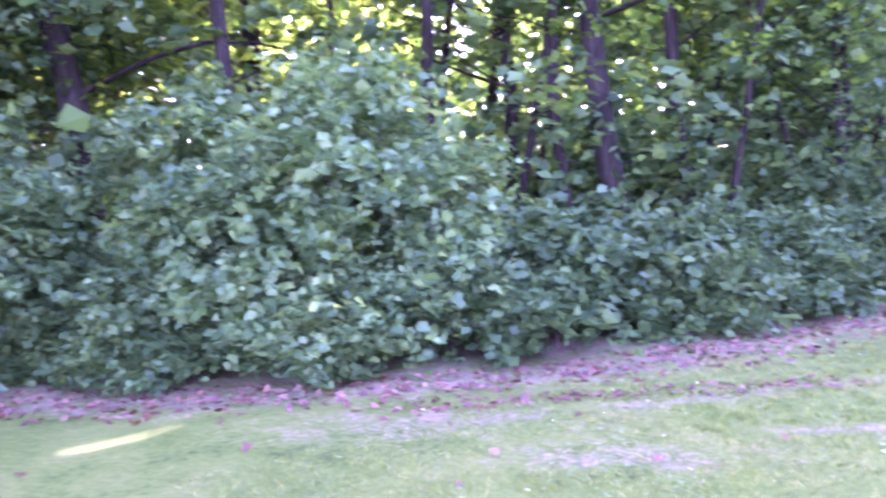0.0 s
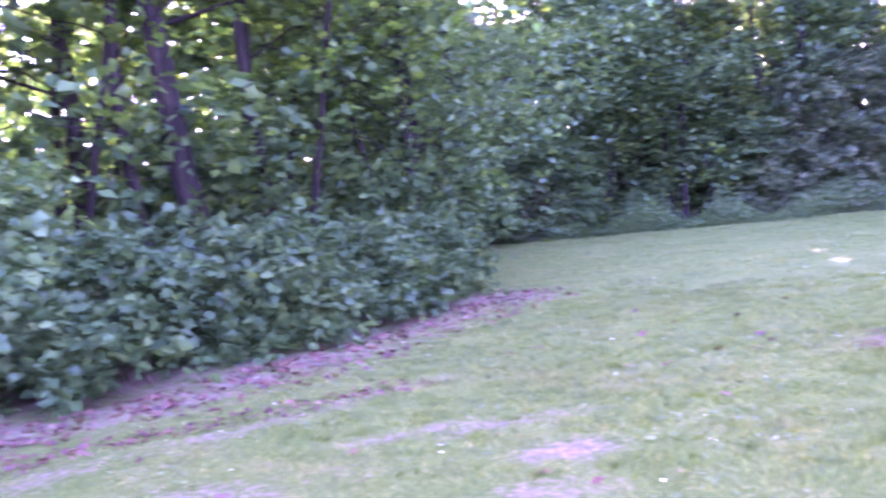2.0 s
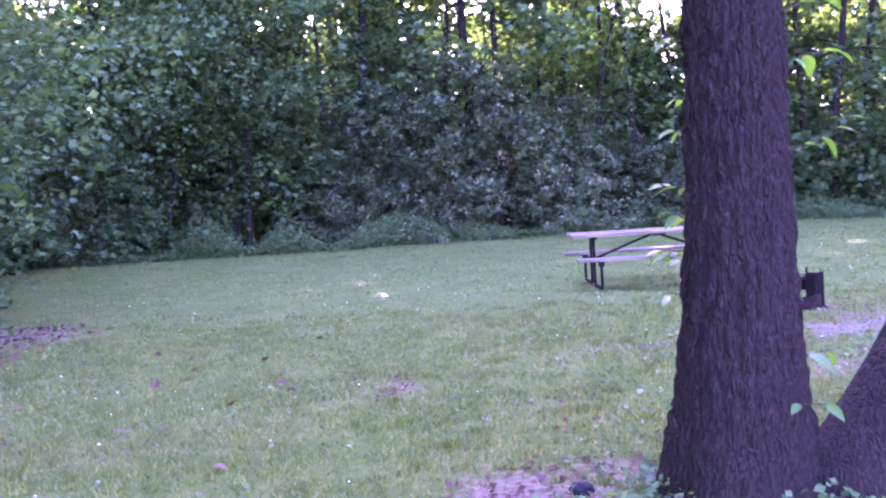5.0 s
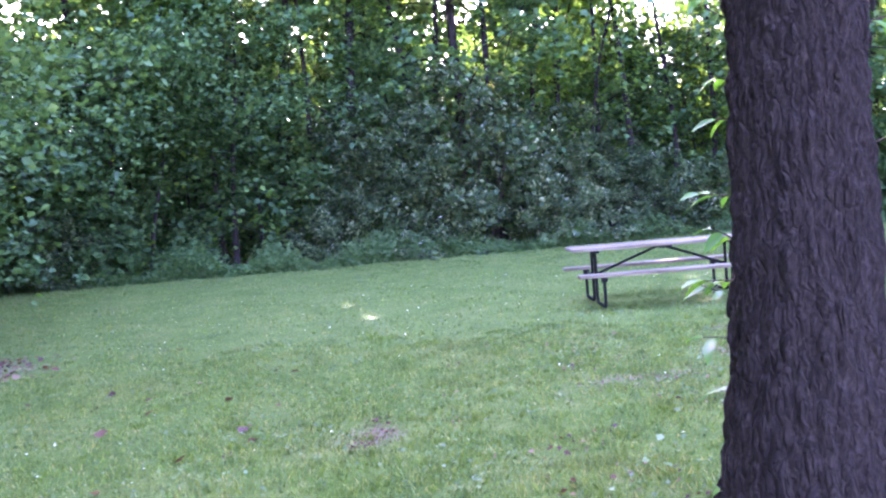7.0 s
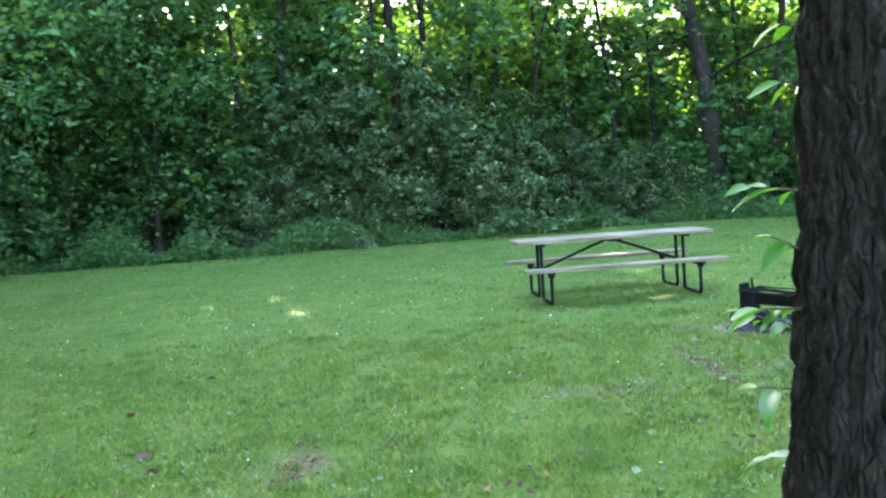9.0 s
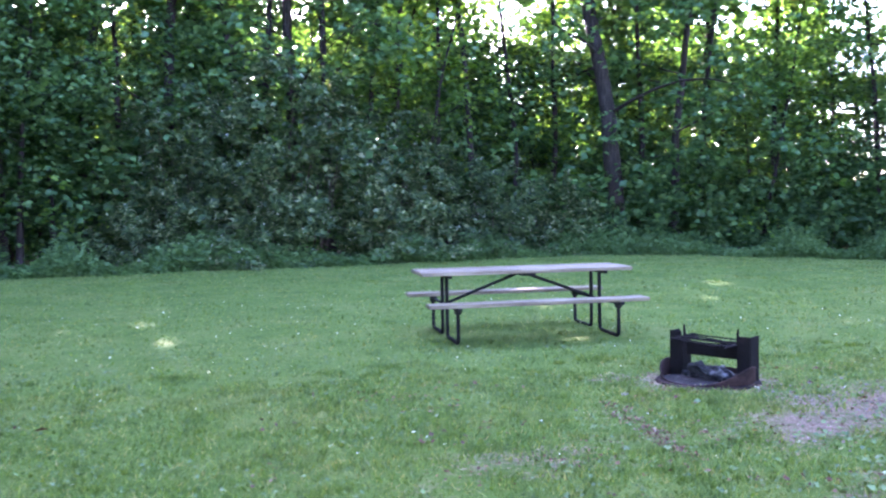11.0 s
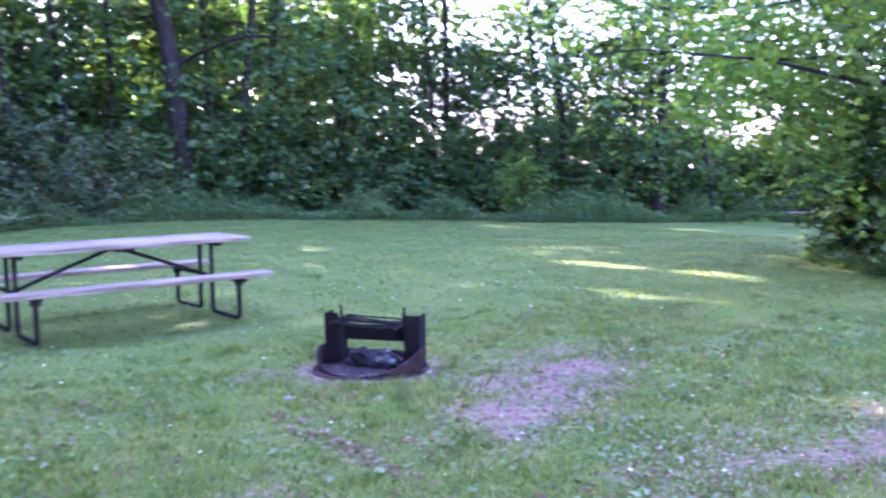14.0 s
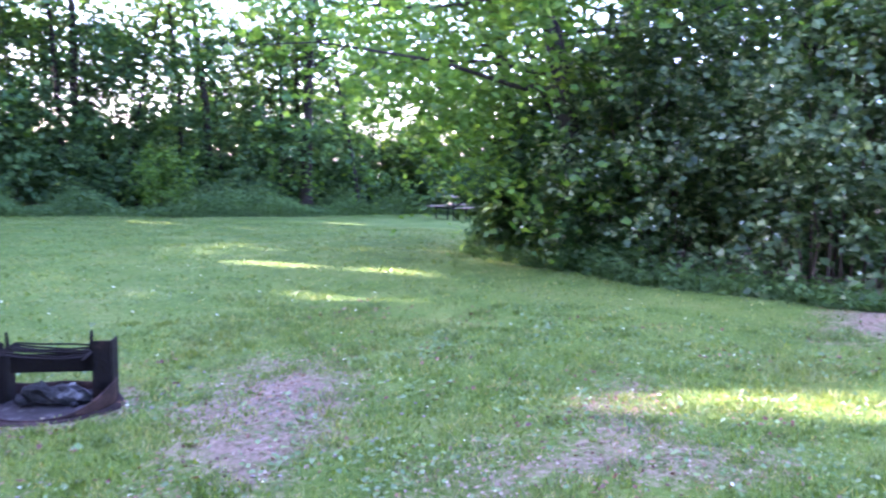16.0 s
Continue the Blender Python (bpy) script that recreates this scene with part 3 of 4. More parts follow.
spread_copies(tall[2], [(0.3, 18.0, 0, 1), (3.2, 19.5, 90, 1), (4.6, 24.0, 30, 1.1), (-8.5, 15.6, 120, 1), (-13.2, -5.4, 60, 1), (-11.5, -2.3, 10, 0.9), (-15.2, -5.6, 100, 1.1), (8.4, 18.5, 60, 1), (12.0, 14.8, 10, 0.9),
    (16.9, 13.0, 300, 0.9), (20.0, 9.6, 40, 0.9), (22.0, 7.8, 100, 0.9), (14.4, 14.6, 70, 1), (-10.9, -0.6, 190, 0.8), (-16.0, 1.0, 250, 1), (-3.5, 17.6, 160, 1.0), (-11.8, 15.0, 30, 0.9), (1.9, 17.2, 310, 0.9), (2.3, 20.4, 20, 1), (4.6, 19.4, 130, 1.05), (0.9, 22.4, 250, 1.1), (-15.4, -3.0, 80, 1), (-13.0, -1.0, 10, 0.95), (-14.8, -7.4, 150, 1), (10.2, 19.0, 100, 1)])
spread_copies(tall[3], [(7.6, 15.6, 0, 1), (-16.3, -10.5, 100, 0.85), (-17.5, 14.0, 10, 0.95), (-15.5, -16.5, 70, 1), (-9.0, 19.2, 40, 0.9), (-13.2, 19.4, 200, 0.9)])

poles = tree("woodland_tree", "slender tree with a long bare dark trunk", "tree", FOREST, 16, 0.105, 8.5, 3.6, 16, 2400, 0.27, LEAF, 18, 0.02, low_twigs=7)
spread_copies(poles, [(0.4, 16.6, 0, 1), (2.6, 17.0, 40, 0.95), (3.5, 16.9, 100, 1.1), (4.9, 17.2, 160, 0.9), (6.2, 17.4, 220, 1), (-2.6, 16.9, 20, 1.15), (-6.6, 16.2, 80, 1), (-9.8, 16.0, 140, 1.05), (8.8, 16.6, 200, 1), (10.8, 16.2, 300, 0.9), (13.0, 15.4, 10, 0.95), (15.4, 13.8, 70, 0.9), (18.2, 12.0, 130, 0.9), (21.4, 10.0, 190, 0.95),
    (-13.6, -6.4, 0, 1.1), (-12.4, -4.8, 60, 1), (-11.6, -3.0, 120, 1), (-14.6, -9.0, 180, 1.2), (-11.2, 0.8, 240, 0.95), (-13.4, 4.6, 300, 1), (-15.8, 8.6, 30, 1)])
saplings = [
    tree("sapling", "bushy young tree with leaves down to the ground", "tree", "saplings in the wood", 8.0, 0.06, 0.8, 3.7, 34, 3800, 0.206, LEAF, 15, 0.02, cluster=0.55),
    tree("sapling", "bushy dark young tree with leaves down to the ground", "tree", "saplings in the wood", 7.0, 0.055, 0.7, 3.9, 32, 3800, 0.206, LEAF_DARK, 16, -0.04, cluster=0.55),
]
spread_copies(saplings[0], [(-12.5, 16.4, 0, 1), (-9.2, 17.6, 50, 1.05), (-4.6, 18.6, 100, 1), (-1.0, 18.6, 20, 1.25), (8.9, 17.6, 70, 0.9), (12.4, 16.2, 130, 0.8), (-18.6, 11.5, 80, 1.1), (19.6, 11.4, 10, 0.75), (17.6, 13.2, 100, 0.8), (13.6, 15.6, 60, 0.85), (21.4, 10.6, 30, 0.8), (24.6, 9.0, 140, 0.85), (17.2, 16.2, 10, 1.1), (20.2, 14.0, 90, 1.1), (23.4, 12.2, 170, 1.1), (26.6, 10.2, 240, 1.1)])
spread_copies(saplings[1], [(-14.8, 16.8, 0, 1.1), (4.7, 18.8, 40, 1.0), (6.6, 19.6, 100, 1.0), (-7.2, 17.2, 90, 1.15), (-10.6, 19.8, 30, 1.2), (10.6, 17.4, 10, 0.9), (15.0, 15.4, 40, 0.75), (-5.8, 20.6, 0, 1.2), (22.6, 10.2, 100, 0.75), (16.4, 13.0, 10, 0.8), (26.8, 6.0, 100, 0.9), (28.0, 2.0, 10, 0.9), (-14.0, 6.8, 20, 0.8), (-15.6, 10.0, 100, 0.9), (-12.6, 3.6, 140, 0.8), (-17.4, 17.2, 30, 1.2), (-20.0, 14.6, 80, 1.2), (-12.8, 19.6, 140, 1.2), (-21.6, 18.4, 10, 1.2), (-19.0, -9.6, 80, 1.3), (-17.6, -12.6, 10, 1.1), (15.2, -8.8, 20, 1.3), (15.4, -5.4, 140, 1.3), (16.0, -11.4, 260, 1.3), (-19.0, 22.0, 30, 1.35), (-24.0, 23.0, 120, 1.45), (-16.0, 25.0, 220, 1.4), (-26.0, 16.0, 300, 1.45), (-8.0, 17.4, 60, 1.0), (-10.9, 16.6, 190, 0.95)])

# Saplings whose sunlit look is partly put into the leaf colour.
bright = tree("sapling", "young tree with yellow-green leaves coloured as sunlit", "tree", "saplings in the wood", 8.5, 0.05, 0.8, 4.0, 30, 5200, 0.23, LEAF_BRIGHT, 17, 0.03, cluster=0.6)
spread_copies(bright, [(-14.5, 23.0, 0, 1), (-10.0, 24.5, 40, 1), (-5.5, 25.5, 90, 1), (-1.0, 26.0, 150, 1), (3.5, 26.5, 20, 1), (8.0, 25.0, 70, 1), (12.5, 23.0, 110, 0.9), (-19.5, 19.0, 30, 1.1), (-23.0, 12.0, 60, 1.1), (-27.0, -13.0, 20, 1.2), (-28.0, -5.0, 250, 1.2), (-22.4, -10.8, 40, 1.0), (-21.0, -14.0, 310, 1.1), (-24.0, -17.5, 90, 1.2), (-19.4, -11.2, 150, 0.85), (-20.6, -5.6, 20, 1.2), (-18.4, -8.2, 260, 1.05), (-23.6, -7.0, 200, 1.05), (-25.0, 1.0, 70, 1.15), (-24.5, 6.5, 10, 1.15), (-27.5, -9.0, 100, 1.25), (-26.5, -17.0, 160, 1.2),
    (16.2, 18.0, 200, 0.8), (6.2, 21.4, 100, 0.9), (-21.5, 8.0, 160, 1.1), (1.2, 23.6, 200, 0.9), (5.6, 23.4, 300, 0.9)])

over = tree("understory_tree", "spreading shady tree with a leafless underside", "tree", "spreading trees at the lawn edge", 8.5, 0.10, 2.9, 4.4, 30, 6000, 0.17, LEAF, 19, 0.05, cluster=0.5)
spread_copies(over, [(-9.2, 15.2, 0, 1), (-12.4, 14.6, 110, 0.95), (-15.4, 13.2, 230, 1.0), (-16.2, 7.6, 60, 0.95), (-12.9, 1.2, 300, 0.85), (-16.4, -11.8, 150, 1.0)])

# Added trees, mostly unseen behind the walk, that close the place and block skylight.
spread_copies(copy_thing(tall[0], pose(0, 0, 0)), [(-11.5, -17.2, 40, 1), (3, -24, 10, 1), (-7.0, -18.6, 200, 1.0), (-14.5, -19.5, 130, 1)])
spread_copies(copy_thing(tall[3], pose(0, 0, 0)), [(-19, -16, 80, 0.9), (-12.8, -15.2, 220, 0.95), (-9.2, -19.6, 300, 0.95), (11, -20, 30, 1), (14.5, -13, 300, 0.9), (13.4, -6.2, 60, 0.95), (16.8, -8.6, 170, 1), (15.6, -3.6, 250, 0.9)])

# The stand of bushes under the wood.
UNDER = "bushes under the trees"
under = [
    bush("understory_bush", "dense dark green bush at the edge of the wood", UNDER, 4.2, 3.2, 3.0, 3600, 0.23, LEAF_DARK, 21, clumps=90),
    bush("understory_bush", "broad leafy green bush in the shade of trees", UNDER, 3.6, 3.0, 2.3, 3400, 0.215, LEAF_DARK, 22, clumps=80),
]
spread_copies(under[0], [(-14.5, 14.6, 0, 1.1), (-12.4, 17.6, 70, 1.25), (-9.6, 18.2, 130, 1.25), (7.6, 16.6, 20, 0.95), (10.6, 15.6, 60, 0.9), (13.8, 14.2, 110, 0.82), (16.7, 12.4, 30, 0.75), (19.4, 10.6, 80, 0.72), (22.4, 10.0, 10, 0.75),
    (-13.0, -3.0, 10, 1), (-11.8, 0.6, 100, 1), (-17.6, 8.4, 20, 1.2), (-15.6, -7.5, 60, 0.9), (25.5, 6.0, 60, 0.8), (-6.5, 17.5, 80, 1.2), (-17.5, -13.5, 10, 1), (12.4, 17.6, 30, 1.05), (15.4, 15.8, 80, 1.0), (18.4, 13.8, 130, 0.95), (21.2, 12.2, 10, 0.9), (24.2, 11.0, 60, 0.9), (27.2, 8.4, 100, 0.9), (-2.0, 17.0, 20, 0.85), (2.6, 17.0, 60, 0.8), (-5.2, 16.8, 100, 0.85), (0.3, 17.2, 10, 0.8), (9.4, 18.6, 150, 1.1), (-14.4, 18.0, 0, 1.2)])
spread_copies(under[1], [(-12.6, 13.5, 0, 0.9), (5.4, 16.2, 50, 0.9), (9.0, 15.6, 90, 0.9), (12.2, 14.6, 170, 0.85), (15.2, 13.0, 0, 0.8), (18.0, 11.2, 40, 0.75), (-15.2, 11.5, 30, 1), (-10.4, -1.6, 20, 0.8), (-14.6, 1.4, 0, 1), (-13.6, -6.2, 120, 0.9), (20.9, 10.2, 10, 0.7), (24.2, 9.2, 100, 0.75), (-3.0, 18.4, 130, 1.1), (1.0, 19.0, 90, 1.0)])

# The flowering shrub behind the table.
SHRUB = "silvery shrubs by the lawn"
shrub = [
    bush("silvery_shrub", "large arching shrub with silvery leaves and pale blossom", SHRUB, 5.2, 4.2, 5.0, 13500, 0.145, LEAF_OLIVE, 31, clumps=120, stems=26, arch=0.6, flowers=1500, tight=0.16),
    bush("silvery_shrub", "lower arching shrub with silvery leaves and blossom", SHRUB, 4.4, 3.4, 3.0, 9500, 0.135, LEAF_OLIVE, 32, clumps=90, stems=22, arch=0.7, flowers=1100, tight=0.15),
]
spread_copies(shrub[0], [(-2.1, 15.2, 0, 1.14), (-5.0, 15.4, 140, 0.98), (1.3, 15.9, 60, 0.86)])
spread_copies(shrub[1], [(-3.0, 14.0, 0, 0.9), (0.8, 14.6, 90, 1), (3.8, 15.4, 200, 0.95), (-5.6, 14.2, 60, 0.75), (-13.6, 12.9, 40, 0.7), (5.8, 15.8, 10, 0.8)])


def far_woods():
    """The deep wood beyond the last trees that can be told apart."""
    r = np.random.default_rng(45)
    n = 62000
    a, d = r.uniform(radians(52), radians(222), n), r.uniform(34, 46, n)
    top = np.where(a > radians(100), np.where(a > radians(138), 14.0, 12.5), 9.5) + 2.5 * np.sin(a * 9) + 2 * np.sin(a * 23 + 1)
    z = r.uniform(0.0, 1.0, n) * top
    c = np.stack([-3 + np.cos(a) * d, -6 + np.sin(a) * d, z + 0.1], 1)
    me = mesh_of("far_woods", *leaf_arrays(c, r.uniform(0.28, 0.70, n), r, 0.4, 0.42, None, 1.8), LEAF_BRIGHT)
    thing("far_woods", "deep green wood beyond the nearer trees", "woods", kind="stuff", data=me)


far_woods()


def far_brush():
    """The dark brush that closes the view low down between the far trunks."""
    r = np.random.default_rng(47)
    n = 17000
    a, d = r.uniform(radians(2), radians(200), n), r.uniform(33, 37, n)
    top = np.where(a < radians(64), 3.1, 4.6) + 0.6 * np.sin(a * 21) + 0.4 * np.sin(a * 47 + 1)
    c = np.stack([-3 + np.cos(a) * d, -6 + np.sin(a) * d, r.uniform(0.0, 1.0, n) * top - 0.4], 1)
    me = mesh_of("far_brush", *leaf_arrays(c, r.uniform(0.4, 0.8, n), r, 0.4, 0.42, None, 1.8), LEAF_DARK)
    thing("far_brush", "low dark brush deep in the wood", "brush", kind="stuff", data=me)


far_brush()
spread_copies(bush("bright_bush", "small yellow-green bush before dark brush", "", 2.0, 1.6, 1.9, 2600, 0.12, LEAF_BRIGHT, 46, clumps=50, stems=10), [(16.0, 10.6, 0, 1)])


def weeds(name, label, line, depth, h, count, size, leaf, seed, group=""):
    """A belt of tall weeds along a line."""
    r = np.random.default_rng(seed)
    line = np.array(line)
    seg = np.r_[0, np.cumsum(np.hypot(*np.diff(line, axis=0).T))]
    s = r.uniform(0, seg[-1], count)
    x, y = np.interp(s, seg, line[:, 0]), np.interp(s, seg, line[:, 1])
    tx, ty = np.gradient(line[:, 0], seg), np.gradient(line[:, 1], seg)
    nx, ny = -np.interp(s, seg, ty), np.interp(s, seg, tx)
    off = np.abs(r.normal(0, 0.5, count)) * depth
    x, y = x + nx * off, y + ny * off
    tall_by = h * (0.5 + 0.5 * np.sin(s * 1.7 + 2 * np.sin(s * 0.6))) * r.uniform(0.5, 1.1, count) * (0.4 + 0.6 * np.clip(off / depth * 2, 0, 1)) + 0.12
    z0 = ground_height(x, y)
    foot = np.stack([x, y, z0 - 0.02], 1)
    lean = r.normal(0, 0.16, (count, 2)) * tall_by[:, None]
    tip = foot + np.stack([lean[:, 0], lean[:, 1], tall_by], 1)
    a = r.uniform(0, np.pi, count)
    side = np.stack([np.cos(a), np.sin(a), np.zeros(count)], 1) * 0.012
    v = np.stack([foot - side, foot + side, tip], 1).reshape(-1, 3)
    f = np.arange(3 * count).reshape(-1, 3)
    n = 6
    u = r.uniform(0.15, 1.0, (count, n))
    c = (foot[:, None] + (tip - foot)[:, None] * u[..., None]).reshape(-1, 3) + r.normal(0, 0.06, (count * n, 3))
    lv, lf = leaf_arrays(c, size * r.uniform(0.6, 1.3, count * n), r, 0.2, 0.22)
    me = mesh_of(name, *joined([(v, f), (lv, lf)]), leaf)
    return thing(name, label, "weeds", group, "stuff", data=me)


weeds("weed_belt", "tall green weeds along the far lawn edge", FAR_LINE[2:6][::1], 1.3, 1.0, 2600, 0.15, WEED, 41)
weeds("weed_belt", "tall pale green weeds and grass before the trees", FAR_LINE[5:], 1.8, 0.95, 8000, 0.12, WEED, 42)
weeds("weed_belt", "leafy low weeds under the wood edge", FAR_LINE[:3], 1.6, 1.2, 2600, 0.15, LEAF, 43)

weeds("weed_belt", "low leafy plants at the foot of the bushes", RIGHT_LINE[3:9], 0.7, 0.3, 1500, 0.09, WEED, 44)

# The hedge beside the start of the walk.
HEDGE = "bushes of the near hedge"
hedge = [
    bush("hedge_bush", "high leafy bush with broad cool green leaves", HEDGE, 3.6, 3.0, 3.1, 14500, 0.138, LEAF_COOL, 51, clumps=120, stems=20, flowers=0, tight=0.19),
    bush("hedge_bush", "low dense bush with broad green leaves", HEDGE, 2.6, 2.4, 1.45, 8000, 0.128, LEAF_DARK, 52, clumps=90, stems=16, tight=0.16),
]
spread_copies(hedge[0], [(-13.2, -10.2, 0, 1), (-11.6, -8.9, 80, 1.05), (-14.9, -12.4, 30, 1.0), (-13.6, -8.0, 200, 1.05)])
spread_copies(hedge[1], [(-10.5, -7.2, 0, 1.05), (-10.1, -5.4, 60, 1), (-9.9, -3.7, 140, 0.95), (-9.75, -2.3, 20, 0.9), (-11.2, -9.5, 20, 0.8), (-12.6, -10.9, 200, 0.75), (-14.2, -12.2, 90, 0.8), (-11.4, -2.2, 200, 0.9)])
slim = tree("slim_tree", "slim dark leaning tree behind the hedge", "tree", "", 7.5, 0.095, 2.1, 3.8, 24, 6500, 0.14, LEAF, 55, 0.12, low_twigs=4)
spread_copies(slim, [(-10.3, -0.9, 150, 1), (-12.0, 2.4, 20, 1.1)])

# The bushes and trees beside the end of the walk.
RIGHT = "bushes beside the dirt path"
# The pale leaves and blossom of the first bush carry its highlights as colour.
right = [
    bush("tall_bush", "tall dense bush with highlights put into pale leaves and blossom", RIGHT, 3.4, 3.0, 3.4, 18000, 0.10, LEAF_OLIVE, 61, clumps=120, stems=24, flowers=900, tight=0.17),
    bush("tall_bush", "dark leafy bush under a tree", RIGHT, 3.0, 2.8, 2.4, 11000, 0.115, LEAF_DARK, 62, clumps=90, stems=18, tight=0.17),
]
spread_copies(right[0], [(8.6, -7.0, 0, 1.1), (8.9, -5.0, 120, 1.0), (9.2, -9.6, 40, 1.2)])
spread_copies(right[1], [(10.0, -3.3, 0, 1.0), (11.8, -2.6, 70, 0.95), (10.4, -6.0, 200, 1.2), (14.0, -2.4, 140, 0.9), (11.5, -4.4, 10, 1.2), (8.7, -4.2, 300, 0.6)])
broad = tree("broad_tree", "spreading tree with bright green leaves over bushes", "tree", "trees beside the dirt path", 12, 0.18, 1.7, 4.6, 40, 24000, 0.145, LEAF_BRIGHT, 63, -0.02, cluster=0.5, low_twigs=6)
spread_copies(broad, [(9.0, -3.9, 20, 1), (12.6, -3.4, 140, 0.95), (11.0, -8.4, 250, 1.05), (11.6, -2.0, 80, 0.9)])


# ---- the near tree ----
NEAR_TREE = (-1.79, -9.09)


def ridged_trunk(height, radius, seed, sides=140, rows=240):
    """A trunk with flared roots and vertical bark ridges in its geometry."""
    z = np.linspace(-0.12, height, rows)
    a = np.linspace(0, 2 * np.pi, sides, endpoint=False)
    flare = 1 + 0.85 * np.exp(-np.clip(z, 0, None) / 0.8) + 0.14 * np.exp(-(np.clip(z, 0, None) / 0.6) ** 2)
    v = np.empty((rows, sides, 3))
    for i in range(rows):
        lobes = 1 + 0.16 * math.exp(-max(z[i], 0) / 0.25) * np.sin(3 * a + 0.8) + 0.07 * math.exp(-max(z[i], 0) / 0.35) * np.sin(5 * a)
        for j in range(sides):
            c, s = math.cos(a[j]), math.sin(a[j])
            p = Vector((c * 5.6 + 3 * seed, s * 5.6, z[i] * 6.0))
            warp = noise.noise_vector(p * 0.8) * 0.35
            d = noise.voronoi(p + warp)[0]
            ridge = min(1.0, (d[1] - d[0]) * 1.5)
            rough = noise.fractal(p * 2.2, 0.9, 2.0, 4)
            k = radius * flare[i] * lobes[j] + 0.024 * ridge + 0.010 * rough - 0.016
            v[i, j] = (c * k - 0.06 * math.exp(-max(z[i], 0) / 0.8), s * k, z[i])
    i, j = np.meshgrid(np.arange(rows - 1), np.arange(sides), indexing="ij")
    k = (j + 1) % sides
    quads = np.stack([i * sides + j, i * sides + k, (i + 1) * sides + k, (i + 1) * sides + j], -1).reshape(-1, 4)
    return v.reshape(-1, 3), quads


def broad_leaf(length, width, seed):
    """One broad pointed leaf with a folded midrib and a toothed edge, from its stalk at the origin along +y."""
    r = np.random.default_rng(seed)
    t = np.linspace(0, 1, 12)
    w = width * np.sin(np.pi * t ** 0.8) ** 0.9 * (1 + 0.06 * (np.arange(12) % 2))
    bend = -0.35 * length * t ** 2 * r.uniform(0.4, 1.2)
    mid = np.stack([0 * t, length * t, bend], 1)
    left = mid + np.stack([-w / 2, -0.04 * length * t, w * 0.16], 1)
    right = mid + np.stack([w / 2, -0.04 * length * t, w * 0.16], 1)
    verts = np.concatenate([left, mid, right])
    k = np.arange(11)
    quads = np.concatenate([np.stack([k, k + 12, k + 13, k + 1], 1), np.stack([k + 12, k + 24, k + 25, k + 13], 1)])
    return mesh_of("leaf", verts, quads, LEAF_FRESH, True)


near = thing("shade_tree", "thick old tree with ridged dark grey bark", "tree", at=(*NEAR_TREE, 0))
part("trunk", mesh_of("trunk", *ridged_trunk(4.2, 0.184, 1), FURROWED, True), near)
r = np.random.default_rng(71)
# The second stem that forks off at the root.
fork = limb_points((0.25, -0.02, 0.05), (0.75, 0.15, 0.8), 4.1, r, 24, 0.07, 0.02)
fork = np.concatenate([[(0.24, -0.04, -0.15), (0.235, -0.03, 0.0)], fork])
part("side_stem", tube_mesh("side_stem", fork, np.linspace(0.155, 0.05, len(fork)) * (1 + 0.75 * np.exp(-np.linspace(0, 9, len(fork)))), FURROWED, 28), near)
upper = limb_points((0, 0, 4.1), (0.05, 0.0, 1), 9, r, 12, 0.02, 0.04)
wood, spots = [tube_arrays(upper, np.linspace(0.165, 0.04, len(upper)), 12)], []
for i in range(26):
    u = r.uniform(0.0, 0.95)
    p = np.array([np.interp(u, np.linspace(0, 1, len(upper)), upper[:, k]) for k in range(3)])
    a = r.uniform(0, 2 * np.pi)
    pts = limb_points(p, (math.cos(a), math.sin(a), 0.45), 3.6 * (1 - 0.5 * u), r, 6, 0.0, 0.14)
    wood.append(tube_arrays(pts, np.linspace(0.05, 0.008, len(pts)), 5))
    spots += list(pts[2:])
part("upper_trunk", mesh_of("upper_trunk", *joined(wood), BARK, True), near)
spots = np.array(spots)
c = spots[r.integers(0, len(spots), 7000)] + r.normal(0, 0.5, (7000, 3))
part("crown", mesh_of("crown", *leaf_arrays(c, 0.2 * r.uniform(0.6, 1.3, 7000), r), LEAF_BRIGHT), near)
LEAVES = [broad_leaf(length, length * 0.42, 80 + i) for i, length in enumerate((0.075, 0.095, 0.12, 0.085))]


def shoot(parent, start, way, length, count, seed, droop=0.3):
    """A thin leafy shoot: a twig with broad leaves set along it."""
    r = np.random.default_rng(seed)
    pts = limb_points(start, way, length, r, 5, -droop * 0.1, 0.10)
    twig = part("shoot", tube_mesh("shoot", pts, np.linspace(0.004, 0.0015, len(pts)), TWIG, 5), parent)
    for i in range(count):
        u = (i + 1) / count
        p = [np.interp(u, np.linspace(0, 1, len(pts)), pts[:, k]) for k in range(3)]
        heading = math.degrees(math.atan2(way[1], way[0])) - 90
        ob = part("leaf", LEAVES[int(r.integers(0, 4))], twig)
        ob.matrix_basis = pose(*p, r.uniform(-28, 12), r.uniform(-25, 25), heading + (60 if i % 2 else -60) * (1 - 0.6 * u) + r.uniform(-25, 25))
    return twig


SIDE = (-0.93, 0.36)
